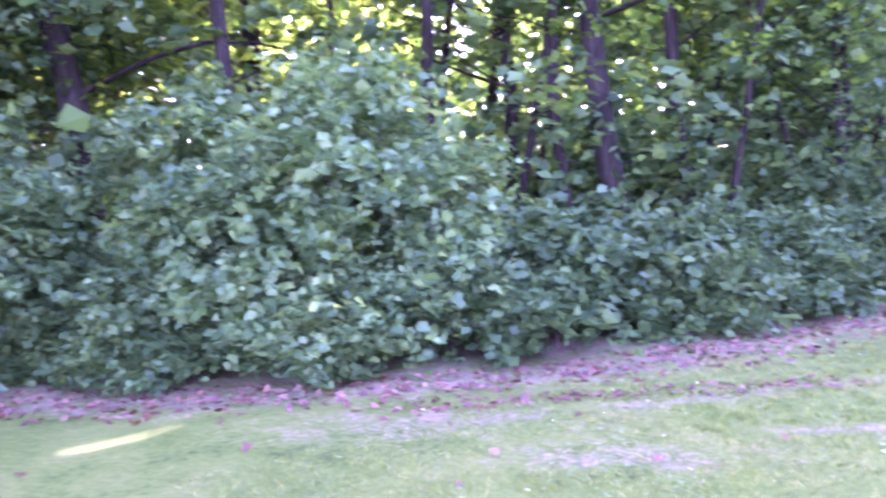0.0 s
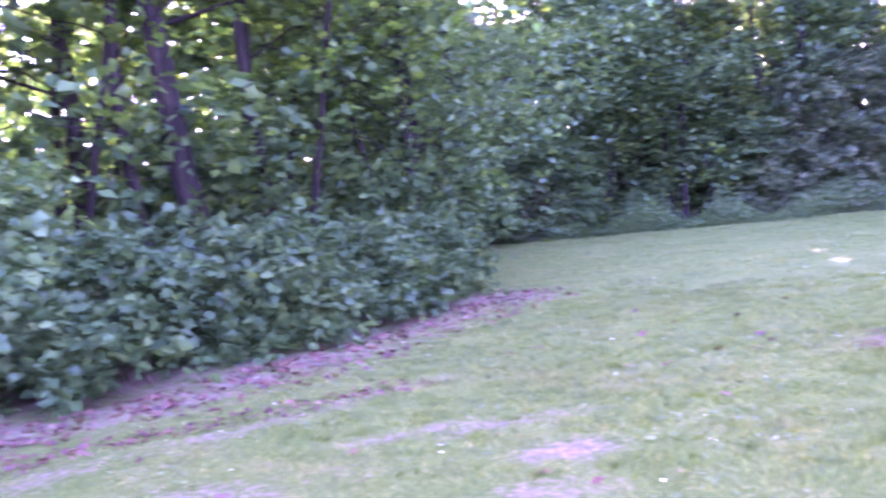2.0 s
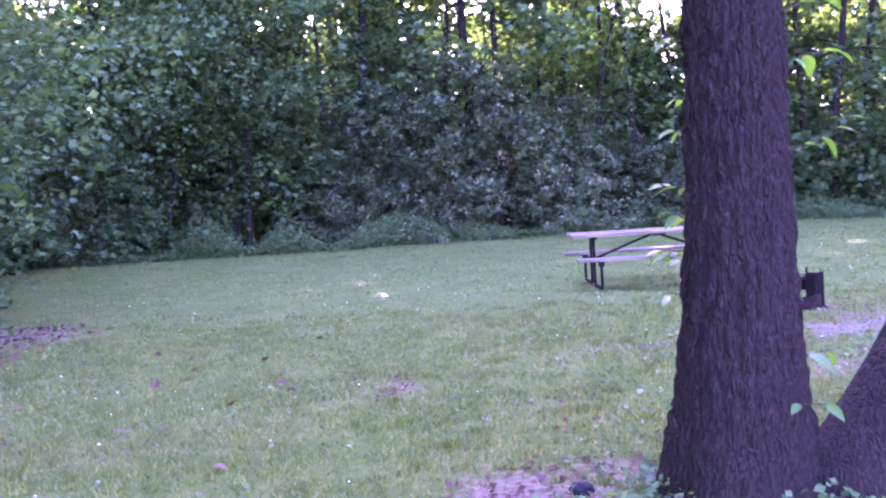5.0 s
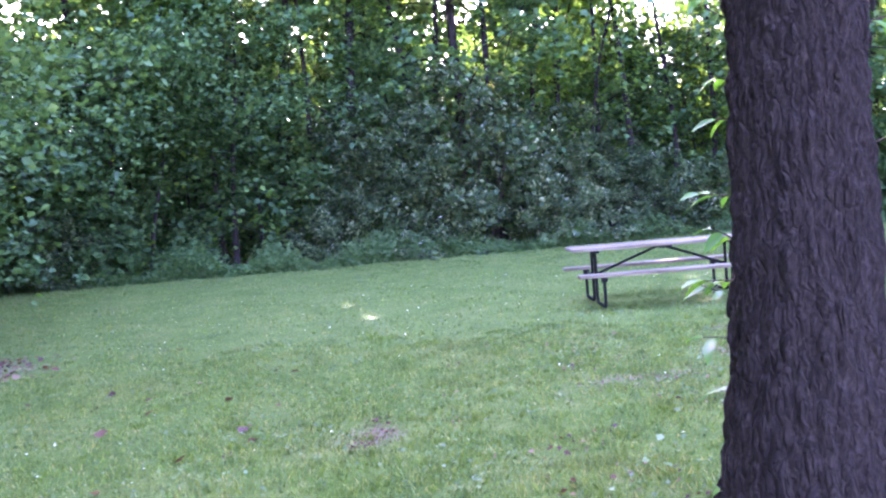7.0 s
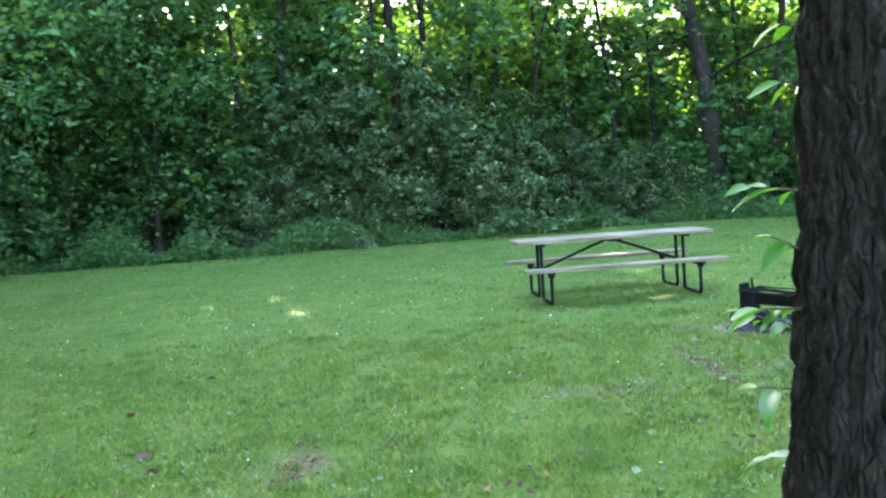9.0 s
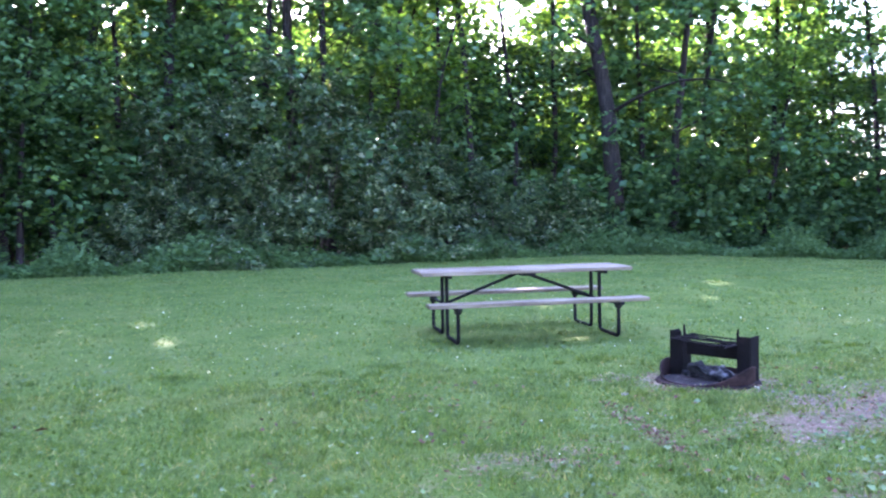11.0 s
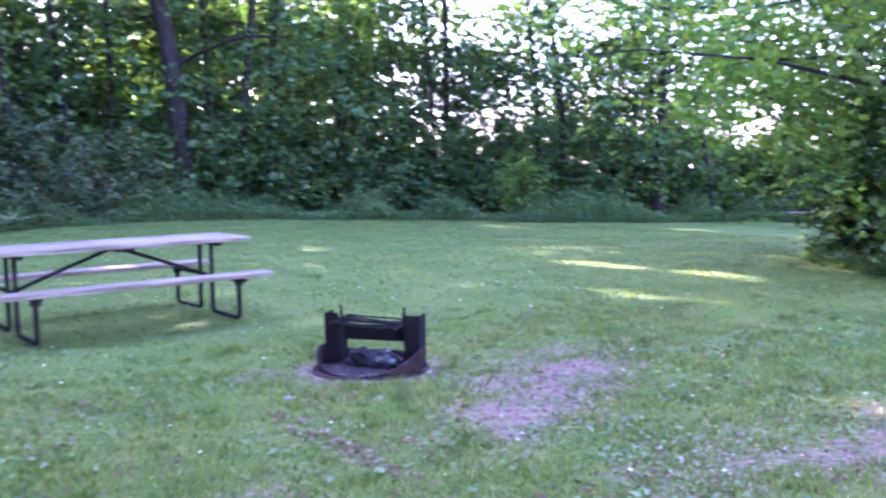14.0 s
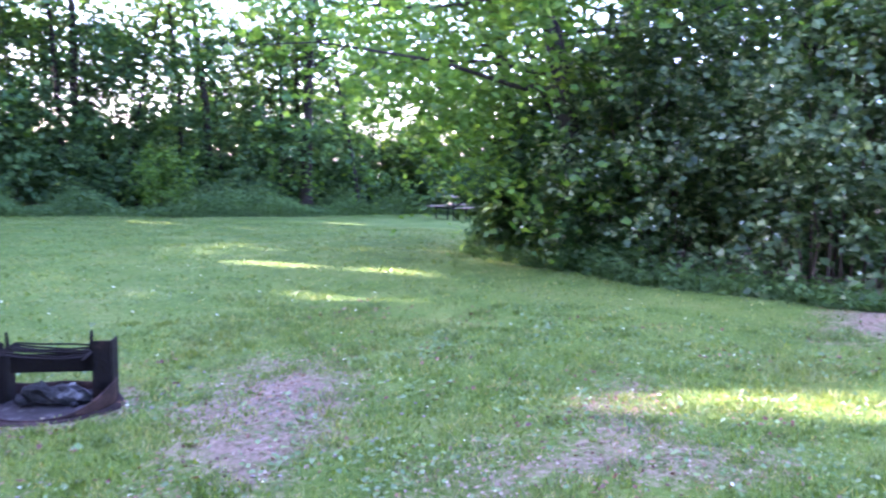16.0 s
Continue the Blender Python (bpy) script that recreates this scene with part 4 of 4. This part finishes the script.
for i, (z, out, count, swing) in enumerate(((0.52, 0.10, 2, 0.2), (0.80, 0.16, 2, -0.3), (0.98, 0.20, 3, 0.1), (1.10, 0.24, 5, -0.2), (1.16, 0.18, 4, 0.3), (1.28, 0.14, 3, 0.0), (1.42, 0.18, 4, -0.2), (1.66, 0.08, 2, 0.1), (1.78, 0.07, 2, -0.2), (2.02, 0.14, 3, 0.1))):
    a = math.atan2(SIDE[1], SIDE[0]) + swing * 0.6
    shoot(near, (math.cos(a) * 0.19, math.sin(a) * 0.19, z), (math.cos(a), math.sin(a), 0.25), out * 0.7, count, 90 + i)
for i, (z, a, out, count) in enumerate(((0.55, -60, 0.18, 3), (1.55, -20, 0.25, 4), (1.9, 10, 0.25, 4), (2.1, -10, 0.2, 3), (0.7, 0, 0.2, 3))):
    a = radians(a)
    shoot(near, (math.cos(a) * 0.19, math.sin(a) * 0.19, z), (math.cos(a), math.sin(a), 0.3), out, count, 120 + i)
# A low bough from which leaves hang into view.
bough = limb_points((-0.1, 0.0, 3.2), (-1, -0.1, 0.12), 3.2, r, 10, -0.03, 0.05)
part("bough", tube_mesh("bough", bough, np.linspace(0.035, 0.008, len(bough)), BARK, 8), near)
for i, u in enumerate((0.62, 0.70, 0.80, 0.88, 0.97)):
    p = [np.interp(u, np.linspace(0, 1, len(bough)), bough[:, k]) for k in range(3)]
    shoot(near, p, (0.2 * math.sin(3 * i), -0.35, -1), p[2] - 2.24 - 0.05 * (i % 3), 7, 140 + i)


def low_leaves(name, label, cx, cy, spread, count, size, h, leaf, seed):
    r = np.random.default_rng(seed)
    a, q = r.uniform(0, 2 * np.pi, count), np.abs(r.normal(0, 0.5, count)) * spread
    c = np.stack([cx + np.cos(a) * (0.30 + q), cy + np.sin(a) * (0.30 + q), r.uniform(0.02, 1, count) * h * np.exp(-q / spread)], 1)
    me = mesh_of(name, *leaf_arrays(c, size * r.uniform(0.6, 1.4, count), r, 0.1, 0.42), leaf)
    return thing(name, label, "ground plants", kind="stuff", data=me)


low_leaves("ground_ivy", "low pale green leafy plants round the tree foot", *NEAR_TREE, 0.45, 1900, 0.042, 0.26, LEAF_COOL, 151)


# ---- picnic table ----
def bent(points, radius=0.035, steps=5):
    """A path with its inner corners rounded."""
    pts = [Vector(p) for p in points]
    out = [pts[0]]
    for a, b, c in zip(pts, pts[1:], pts[2:]):
        u, v = (a - b).normalized(), (c - b).normalized()
        for i in range(steps + 1):
            t = i / steps
            p, q = b + u * radius * (1 - t), b + v * radius * t
            out.append(p * (1 - t) + q * t)
    return [tuple(p) for p in out + [pts[-1]]]


def picnic_table():
    root = thing("picnic_table", "weathered wooden picnic table on a dark steel tube frame", "picnic table", "picnic tables", at=(0, 0, 0))
    top_plank = bm_mesh("top_plank", box_bm((2.44, 0.1345, 0.04), bevel=0.006), PLANK)
    bench_plank = bm_mesh("bench_plank", box_bm((2.44, 0.122, 0.04), bevel=0.006), PLANK)
    for i in range(5):
        ob = part("top_plank", top_plank, root, "grey weathered plank")
        ob.matrix_basis = pose(0.004 * ((i * 7) % 3 - 1), (i - 2) * 0.1445, 0.735 + 0.0012 * ((i * 5) % 3 - 1), 0, 0, 0)
    for side in (-1, 1):
        for k in range(2):
            ob = part("bench_plank", bench_plank, root, "grey weathered plank")
            ob.matrix_basis = pose(0, side * (0.622 + 0.128 * k), 0.425 + 0.001 * k)
    for x in (-0.9, 0.9):
        for side in (-1, 1):
            j = bent([(x, side * 0.69, 0.40), (x, side * 0.69, 0.022), (x, side * 0.13, 0.022), (x, side * 0.13, 0.70)], 0.07)
            part("leg_tube", tube_mesh("leg_tube", j, 0.021, STEEL, 12), root)
            part("gusset", bm_mesh("gusset", box_bm((0.075, 0.06, 0.07), (x, side * 0.69, 0.362), 0.012), STEEL), root)
            part("bench_bracket", bm_mesh("bench_bracket", box_bm((0.05, 0.26, 0.035), (x, side * 0.68, 0.388)), STEEL), root)
        part("top_bracket", bm_mesh("top_bracket", box_bm((0.045, 0.66, 0.035), (x, 0, 0.697)), STEEL), root)
        part("bench_beam", tube_mesh("bench_beam", [(x, -0.60, 0.375), (x, -0.3, 0.375), (x, 0.3, 0.375), (x, 0.60, 0.375)], 0.016, STEEL, 8), root)
        brace = [(x, 0.0, 0.375), (x * 0.5, 0.0, 0.545), (x * 0.06, 0.0, 0.69)]
        part("brace", tube_mesh("brace", brace, 0.018, STEEL, 8), root)
    part("centre_cleat", bm_mesh("centre_cleat", box_bm((0.16, 0.62, 0.03), (0, 0, 0.70)), STEEL), root)
    return root


table = picnic_table()
copy_thing(table, pose(21.6, 3.5, float(slope(21.6)), 0, 0, -25))


# ---- fire ring ----
def fire_ring():
    root = thing("fire_ring", "low rusty steel fire ring with a cooking grate", "fire pit", at=(0.64, -3.15, 0.0), turn=-56.4)
    # The band, high behind the posts and sunk to the ground in front, with a rolled lip.
    n = 72
    a = np.linspace(0, 2 * np.pi, n, endpoint=False)

    def ring_of(profile):
        v = np.array([[(p[0] * math.cos(t), p[0] * math.sin(t), p[1]) for p in profile(t)] for t in a]).reshape(-1, 3)
        m = len(profile(0.0))
        i, j = np.meshgrid(np.arange(n), np.arange(m), indexing="ij")
        quads = np.stack([i * m + j, ((i + 1) % n) * m + j, ((i + 1) % n) * m + (j + 1) % m, i * m + (j + 1) % m], -1).reshape(-1, 4)
        return v, quads

    def band(t):
        top = 0.034 + 0.125 * abs(math.cos(t)) ** 3.5 + (0.03 if math.sin(t) > 0 else 0.0) * math.sin(t) ** 2
        return [(0.376, -0.04), (0.376, top - 0.014), (0.381, top - 0.008), (0.380, top), (0.371, top + 0.002), (0.366, top - 0.006), (0.367, -0.04)]

    part("band", mesh_of("band", *ring_of(band), RUST_RIM, True), root, "rusty steel band")
    part("collar", mesh_of("collar", *ring_of(lambda t: [(0.378, 0.030), (0.412, 0.016 + 0.004 * math.sin(5 * t)), (0.432, -0.02), (0.378, -0.03)]), RUST_RIM, True), root, "rusty sloping ground collar")
    for s in (-1, 1):
        post = part("post", bm_mesh("post", box_bm((0.11, 0.012, 0.40), (s * 0.30, 0.02, 0.19)), RUST), root, "black burnt steel post")
        part("flange", bm_mesh("flange", box_bm((0.012, 0.15, 0.40), (s * 0.352, 0.10, 0.188)), RUST), post)
        part("inner_flange", bm_mesh("inner_flange", box_bm((0.012, 0.15, 0.36), (s * 0.246, 0.10, 0.17)), RUST), post)
        spike = [(s * 0.235, 0.06, 0.33), (s * 0.237, 0.05, 0.40), (s * 0.240, 0.05, 0.445)]
        part("handle", tube_mesh("handle", spike, [0.013, 0.011, 0.007], RUST, 8), root)
    part("back_plate", bm_mesh("back_plate", box_bm((0.50, 0.008, 0.115), (0, 0.10, 0.245)), RUST), root)
    for i in range(9):
        y = -0.16 + 0.042 * i
        sag = 0.018 * math.sin(i * 1.3)
        rod = [(-0.24, y, 0.355), (-0.1, y, 0.338 - sag * 0.4), (0.1, y, 0.325 - sag), (0.24, y, 0.330)]
        part("grate_rod", tube_mesh("grate_rod", rod, 0.006, RUST, 6), root)
    for x in (-0.24, 0.24):
        part("grate_side", tube_mesh("grate_side", [(x, -0.17, 0.345 - 0.05 * (x + 0.24)), (x, 0.19, 0.345 - 0.05 * (x + 0.24))], 0.008, RUST, 6), root)
    return root


fire_ring()
r = np.random.default_rng(160)
g = np.linspace(0, 0.366, 12)
t = np.linspace(0, 2 * np.pi, 40, endpoint=False)
bed = np.array([[(q * math.cos(w), q * math.sin(w), 0.010 + 0.022 * (1 - (q / 0.366) ** 2) + 0.012 * r.random()) for w in t] for q in g]).reshape(-1, 3)
i, j = np.meshgrid(np.arange(11), np.arange(40), indexing="ij")
quads = np.stack([i * 40 + j, i * 40 + (j + 1) % 40, (i + 1) * 40 + (j + 1) % 40, (i + 1) * 40 + j], -1).reshape(-1, 4)
thing("ash_bed", "grey ash and burnt dirt inside the fire ring", "ash", kind="stuff", at=(0.64, -3.15, 0), data=mesh_of("ash_bed", bed, quads, ASH, True))


def log(seed, length, radius, at, tilt, turn):
    r = np.random.default_rng(seed)
    pts = np.stack([np.linspace(-length / 2, length / 2, 9), r.normal(0, 0.006, 9), r.normal(0, 0.005, 9)], 1)
    rad = radius * r.uniform(0.7, 1.15, 9)
    rad[0], rad[-1] = radius * 0.35, radius * 0.5
    v, f = tube_arrays(pts, rad, 12, 0.14, seed)
    ob = thing("burnt_log", "charred black log with whitish ash", "firewood", "logs in the fire ring", data=mesh_of("burnt_log", v, f, CHAR))
    ob.matrix_basis = pose(*at, 0, tilt, turn)


log(1, 0.38, 0.058, (0.62, -3.24, 0.090), 12, -42)
log(2, 0.32, 0.034, (0.70, -3.15, 0.085), -14, -85)
log(3, 0.26, 0.028, (0.56, -3.08, 0.060), 5, 20)
log(4, 0.22, 0.026, (0.80, -3.24, 0.055), 3, -55)
log(5, 0.18, 0.022, (0.66, -3.30, 0.050), -6, 65)


# ---- grass and litter ----
def lawn_points(count, x0, x1, y0, y1, r, keep=1.0):
    x, y = r.uniform(x0, x1, count), r.uniform(y0, y1, count)
    b = bare_at(x, y)
    clump = 0.5 + 0.5 * np.sin(x * 5.1 + 2 * np.sin(y * 3.3)) * np.sin(y * 4.7 + 1.7 * np.sin(x * 2.9))
    ok = inside(LAWN, x, y) & (r.random(count) > b * 1.25 - 0.1) & (r.random(count) < 0.55 + 0.45 * clump)
    return x[ok], y[ok], clump[ok]


def blades(name, label, x, y, h, w, r):
    n = len(x)
    z = ground_height(x, y)
    a, lean = r.uniform(0, 2 * np.pi, n), r.normal(0, 0.55, (n, 2))
    foot = np.stack([x, y, z - 0.004], 1)
    tip = foot + np.stack([lean[:, 0] * h, lean[:, 1] * h, h], 1)
    side = np.stack([np.cos(a) * w, np.sin(a) * w, 0 * a], 1)
    v = np.stack([foot - side, foot + side, tip], 1).reshape(-1, 3)
    return thing(name, label, "grass", kind="stuff", data=mesh_of(name, v, np.arange(3 * n).reshape(-1, 3), GRASS_BLADE))


r = np.random.default_rng(170)
x, y, k = lawn_points(330000, -8.6, 4.2, -12.4, -2.2, r)
blades("grass", "short mown green grass", x, y, (0.018 + 0.022 * k) * r.uniform(0.5, 1.4, len(x)), r.uniform(0.0025, 0.006, len(x)), r)
x, y, k = lawn_points(190000, -15, 16, -9, 13.8, r)
blades("grass", "short mown green grass farther off", x, y, (0.02 + 0.02 * k) * r.uniform(0.6, 1.4, len(x)), r.uniform(0.006, 0.014, len(x)), r)


def tufts(count, per, x0, x1, y0, y1, r):
    """Feet of grass blades that stand close together in tufts."""
    cx, cy = r.uniform(x0, x1, count), r.uniform(y0, y1, count)
    s = r.uniform(0.03, 0.16, count)
    x = (cx[:, None] + r.normal(0, 1, (count, per)) * s[:, None]).ravel()
    y = (cy[:, None] + r.normal(0, 1, (count, per)) * s[:, None] * 0.7).ravel()
    ok = inside(LAWN, x, y) & (np.hypot(x - 0.64, y + 3.15) > 0.5)
    return x[ok], y[ok]


x, y = tufts(950, 90, -7.5, 5.5, -9.6, -1.5, r)
blades("grass_tufts", "longer green grass tufts among the mown lawn", x, y, r.uniform(0.02, 0.065, len(x)), r.uniform(0.002, 0.006, len(x)), r)


def flat_leaves(name, label, category, count, box, size, leaf, seed, lift=0.025, want=None):
    r = np.random.default_rng(seed)
    x, y = r.uniform(box[0], box[1], count), r.uniform(box[2], box[3], count)
    ok = inside(LAWN, x, y)
    if want is not None:
        ok &= want(x, y, r)
    x, y = x[ok], y[ok]
    c = np.stack([x, y, ground_height(x, y) + r.uniform(0.3, 1.0, len(x)) * lift], 1)
    return thing(name, label, category, kind="stuff", data=mesh_of(name, *leaf_arrays(c, size * r.uniform(0.5, 1.5, len(x)), r, 0.0, 0.45, None, 0.4), leaf))


def in_patches(x, y, r):
    f = np.sin(x * 1.9 + 2.2 * np.sin(y * 1.1)) * np.sin(y * 2.3 + 1.3 * np.sin(x * 1.7))
    return (f > 0.15) & (bare_at(x, y) < 0.6)


flat_leaves("clover", "patches of low clover in the lawn", "clover", 26000, (-8, 4, -11, 0), 0.024, CLOVER, 181, 0.03, in_patches)
flat_leaves("clover", "patches of low clover on the worn lawn", "clover", 7000, (0.0, 5.6, -8.6, -4.2), 0.028, CLOVER, 187, 0.035, lambda x, y, r: np.sin(x * 4.3 + 2 * np.sin(y * 3.1)) * np.sin(y * 5.1 + x) > 0.0)
flat_leaves("white_petals", "scattered white petals on the lawn", "petals", 650, (-9, 6, -12, 6), 0.022, PETAL, 182, 0.04)
flat_leaves("leaf_litter", "dead brown leaves along the hedge foot", "leaf litter", 26000, (-15, -4, -14, -1), 0.075, DEAD_LEAF, 183, 0.03,
    lambda x, y, r: r.random(len(x)) < np.clip(1.1 - edge_distance(HEDGE_LINE[:7], x, y) / 1.5, 0.006, 0.6))
flat_leaves("dry_bits", "dry straw and leaf bits on bare soil", "leaf litter", 12000, (-3.5, 7, -9.5, -2), 0.02, DEAD_LEAF, 184, 0.012, lambda x, y, r: bare_at(x, y) > 0.3)

flat_leaves("dry_straw", "pale dry straw strewn on bare soil", "straw", 9000, (-1.0, 4.5, -7.8, -2.4), 0.022, STRAW, 192, 0.014, lambda x, y, r: bare_at(x, y) > 0.45)
flat_leaves("dry_bits", "small brown leaf bits among thin grass", "leaf litter", 5000, (-3.0, 5.0, -8.4, -2.6), 0.03, DEAD_LEAF, 193, 0.03, lambda x, y, r: np.sin(x * 3.1 + 2 * np.sin(y * 2.3)) * np.sin(y * 3.7 + x) > 0.25)
flat_leaves("broadleaf_weeds", "low broad-leaved weeds in the worn lawn", "weeds", 1500, (-2.0, 5.6, -8.6, -3.8), 0.045, CLOVER, 194, 0.03, lambda x, y, r: np.sin(x * 5.3 + 2 * np.sin(y * 4.1)) * np.sin(y * 6.1 + x) > 0.45)


def streak(line, width):
    """A test for points near a line."""
    return lambda x, y, r: r.random(len(x)) < np.clip(1.25 - edge_distance(line, x, y) / width, 0, 1) * (0.35 + 0.65 * (np.sin(x * 31 + 3 * np.sin(y * 17)) > -0.2))


flat_leaves("leaf_litter", "streak of dark dead leaf bits in the lawn", "leaf litter", 9000, (-0.9, 0.6, -5.6, -3.4), 0.018, DEAD_LEAF, 185, 0.03, streak([(-0.46, -3.75), (-0.52, -4.1), (-0.46, -4.5), (-0.52, -4.8), (-0.48, -5.15)], 0.07))
flat_leaves("leaf_litter", "small patch of dark dead leaf bits in the lawn", "leaf litter", 3500, (-3.9, -3.0, -6.6, -5.3), 0.018, DEAD_LEAF, 186, 0.03, streak([(-3.50, -6.3), (-3.40, -5.95), (-3.45, -5.6)], 0.10))
flat_leaves("leaf_litter", "drift of reddish dead leaves on the lawn by the hedge", "leaf litter", 5200, (-9.4, -6.2, -10.6, -6.8), 0.055, DEAD_LEAF, 188, 0.025, streak([(-9.0, -10.1), (-8.4, -9.3), (-7.7, -8.4), (-7.0, -7.55)], 0.24))
flat_leaves("leaf_litter", "dead leaves and bark bits near the tree foot", "leaf litter", 420, (-3.3, -1.9, -9.2, -7.9), 0.04, DEAD_LEAF, 189, 0.02, lambda x, y, r: bare_at(x, y) > 0.4)


def pebbles(name, label, count, cx, cy, rx, ry, seed):
    r = np.random.default_rng(seed)
    bm = bmesh.new()
    for _ in range(count):
        s = r.uniform(0.004, 0.013)
        x, y = cx + r.normal(0, 0.5) * rx, cy + r.normal(0, 0.5) * ry
        bmesh.ops.create_icosphere(bm, subdivisions=1, radius=s, matrix=Matrix.Translation((x, y, 0.012 + s * 0.25)) @ Matrix.Diagonal((r.uniform(0.8, 1.5), r.uniform(0.8, 1.3), 0.6, 1)))
    return thing(name, label, "pebbles", kind="stuff", data=bm_mesh(name, bm, STONE))


pebbles("pebbles", "small pale stones on the bare soil by the fire ring", 160, 1.2, -4.2, 1.4, 0.9, 191)


def stone(label, x, y, size, material, seed):
    """A rough lump of stone half sunk in the turf."""
    bm = bmesh.new()
    bmesh.ops.create_icosphere(bm, subdivisions=3, radius=size)
    for v in bm.verts:
        v.co *= 1 + 0.28 * noise.noise(v.co * (2.2 / size) + Vector((seed, 0, 0)))
        v.co.z *= 0.6
    ob = thing("stone", label, "stone", "", data=bm_mesh("stone", bm, material, True))
    ob.matrix_basis = pose(x, y, size * 0.25, 0, 0, seed * 40)


stone("small dark lump of stone near the tree foot", -2.42, -8.56, 0.06, CHAR, 3)
stone("small pale stone in the grass by the fire ring", -0.23, -3.5, 0.035, STONE, 5)


# ---- gaps in the canopy ----
def open_canopy(spots):
    """Gaps in the foliage through which the low sun reaches the lawn at the spots (x, y, radius of the gap)."""
    bpy.context.view_layer.update()
    for ob in [o for o in scene.objects if o.type == "MESH" and o.name.split(".")[0] in ("crown", "foliage", "far_woods")]:
        me = ob.data
        co = np.empty(len(me.vertices) * 3, np.float32)
        me.vertices.foreach_get("co", co)
        m = np.array(ob.matrix_world)
        local = co.reshape(-1, 4, 3)
        mid = local.mean(1) @ m[:3, :3].T + m[:3, 3]
        keep = np.ones(len(mid), bool)
        for x, y, gap in spots:
            to = mid - np.array([x, y, float(slope(x))])
            along = to @ np.array(toward)
            away = np.linalg.norm(to - along[:, None] * np.array(toward), axis=1)
            keep &= (away > gap) | (along < 0)
        if keep.all():
            continue
        k = np.arange(int(keep.sum()))[:, None] * 4
        tris = np.concatenate([k + [[0, 1, 2]], k + [[0, 2, 3]]], 1).reshape(-1, 3)
        ob.data = mesh_of(me.name, local[keep].reshape(-1, 3), tris, me.materials[0])


open_canopy([(6.75, -0.3, 0.34), (6.82, -2.0, 0.34), (4.9, -2.2, 0.30), (5.0, -3.2, 0.22), (5.15, 5.0, 0.2), (2.35, -6.35, 0.30), (2.75, -7.2, 0.36), (3.1, -7.9, 0.3),
    (12.9, 8.0, 0.3), (12.8, 5.0, 0.24), (16.5, 4.8, 0.34), (-10.05, -12.2, 0.2), (-10.9, -12.6, 0.14)])
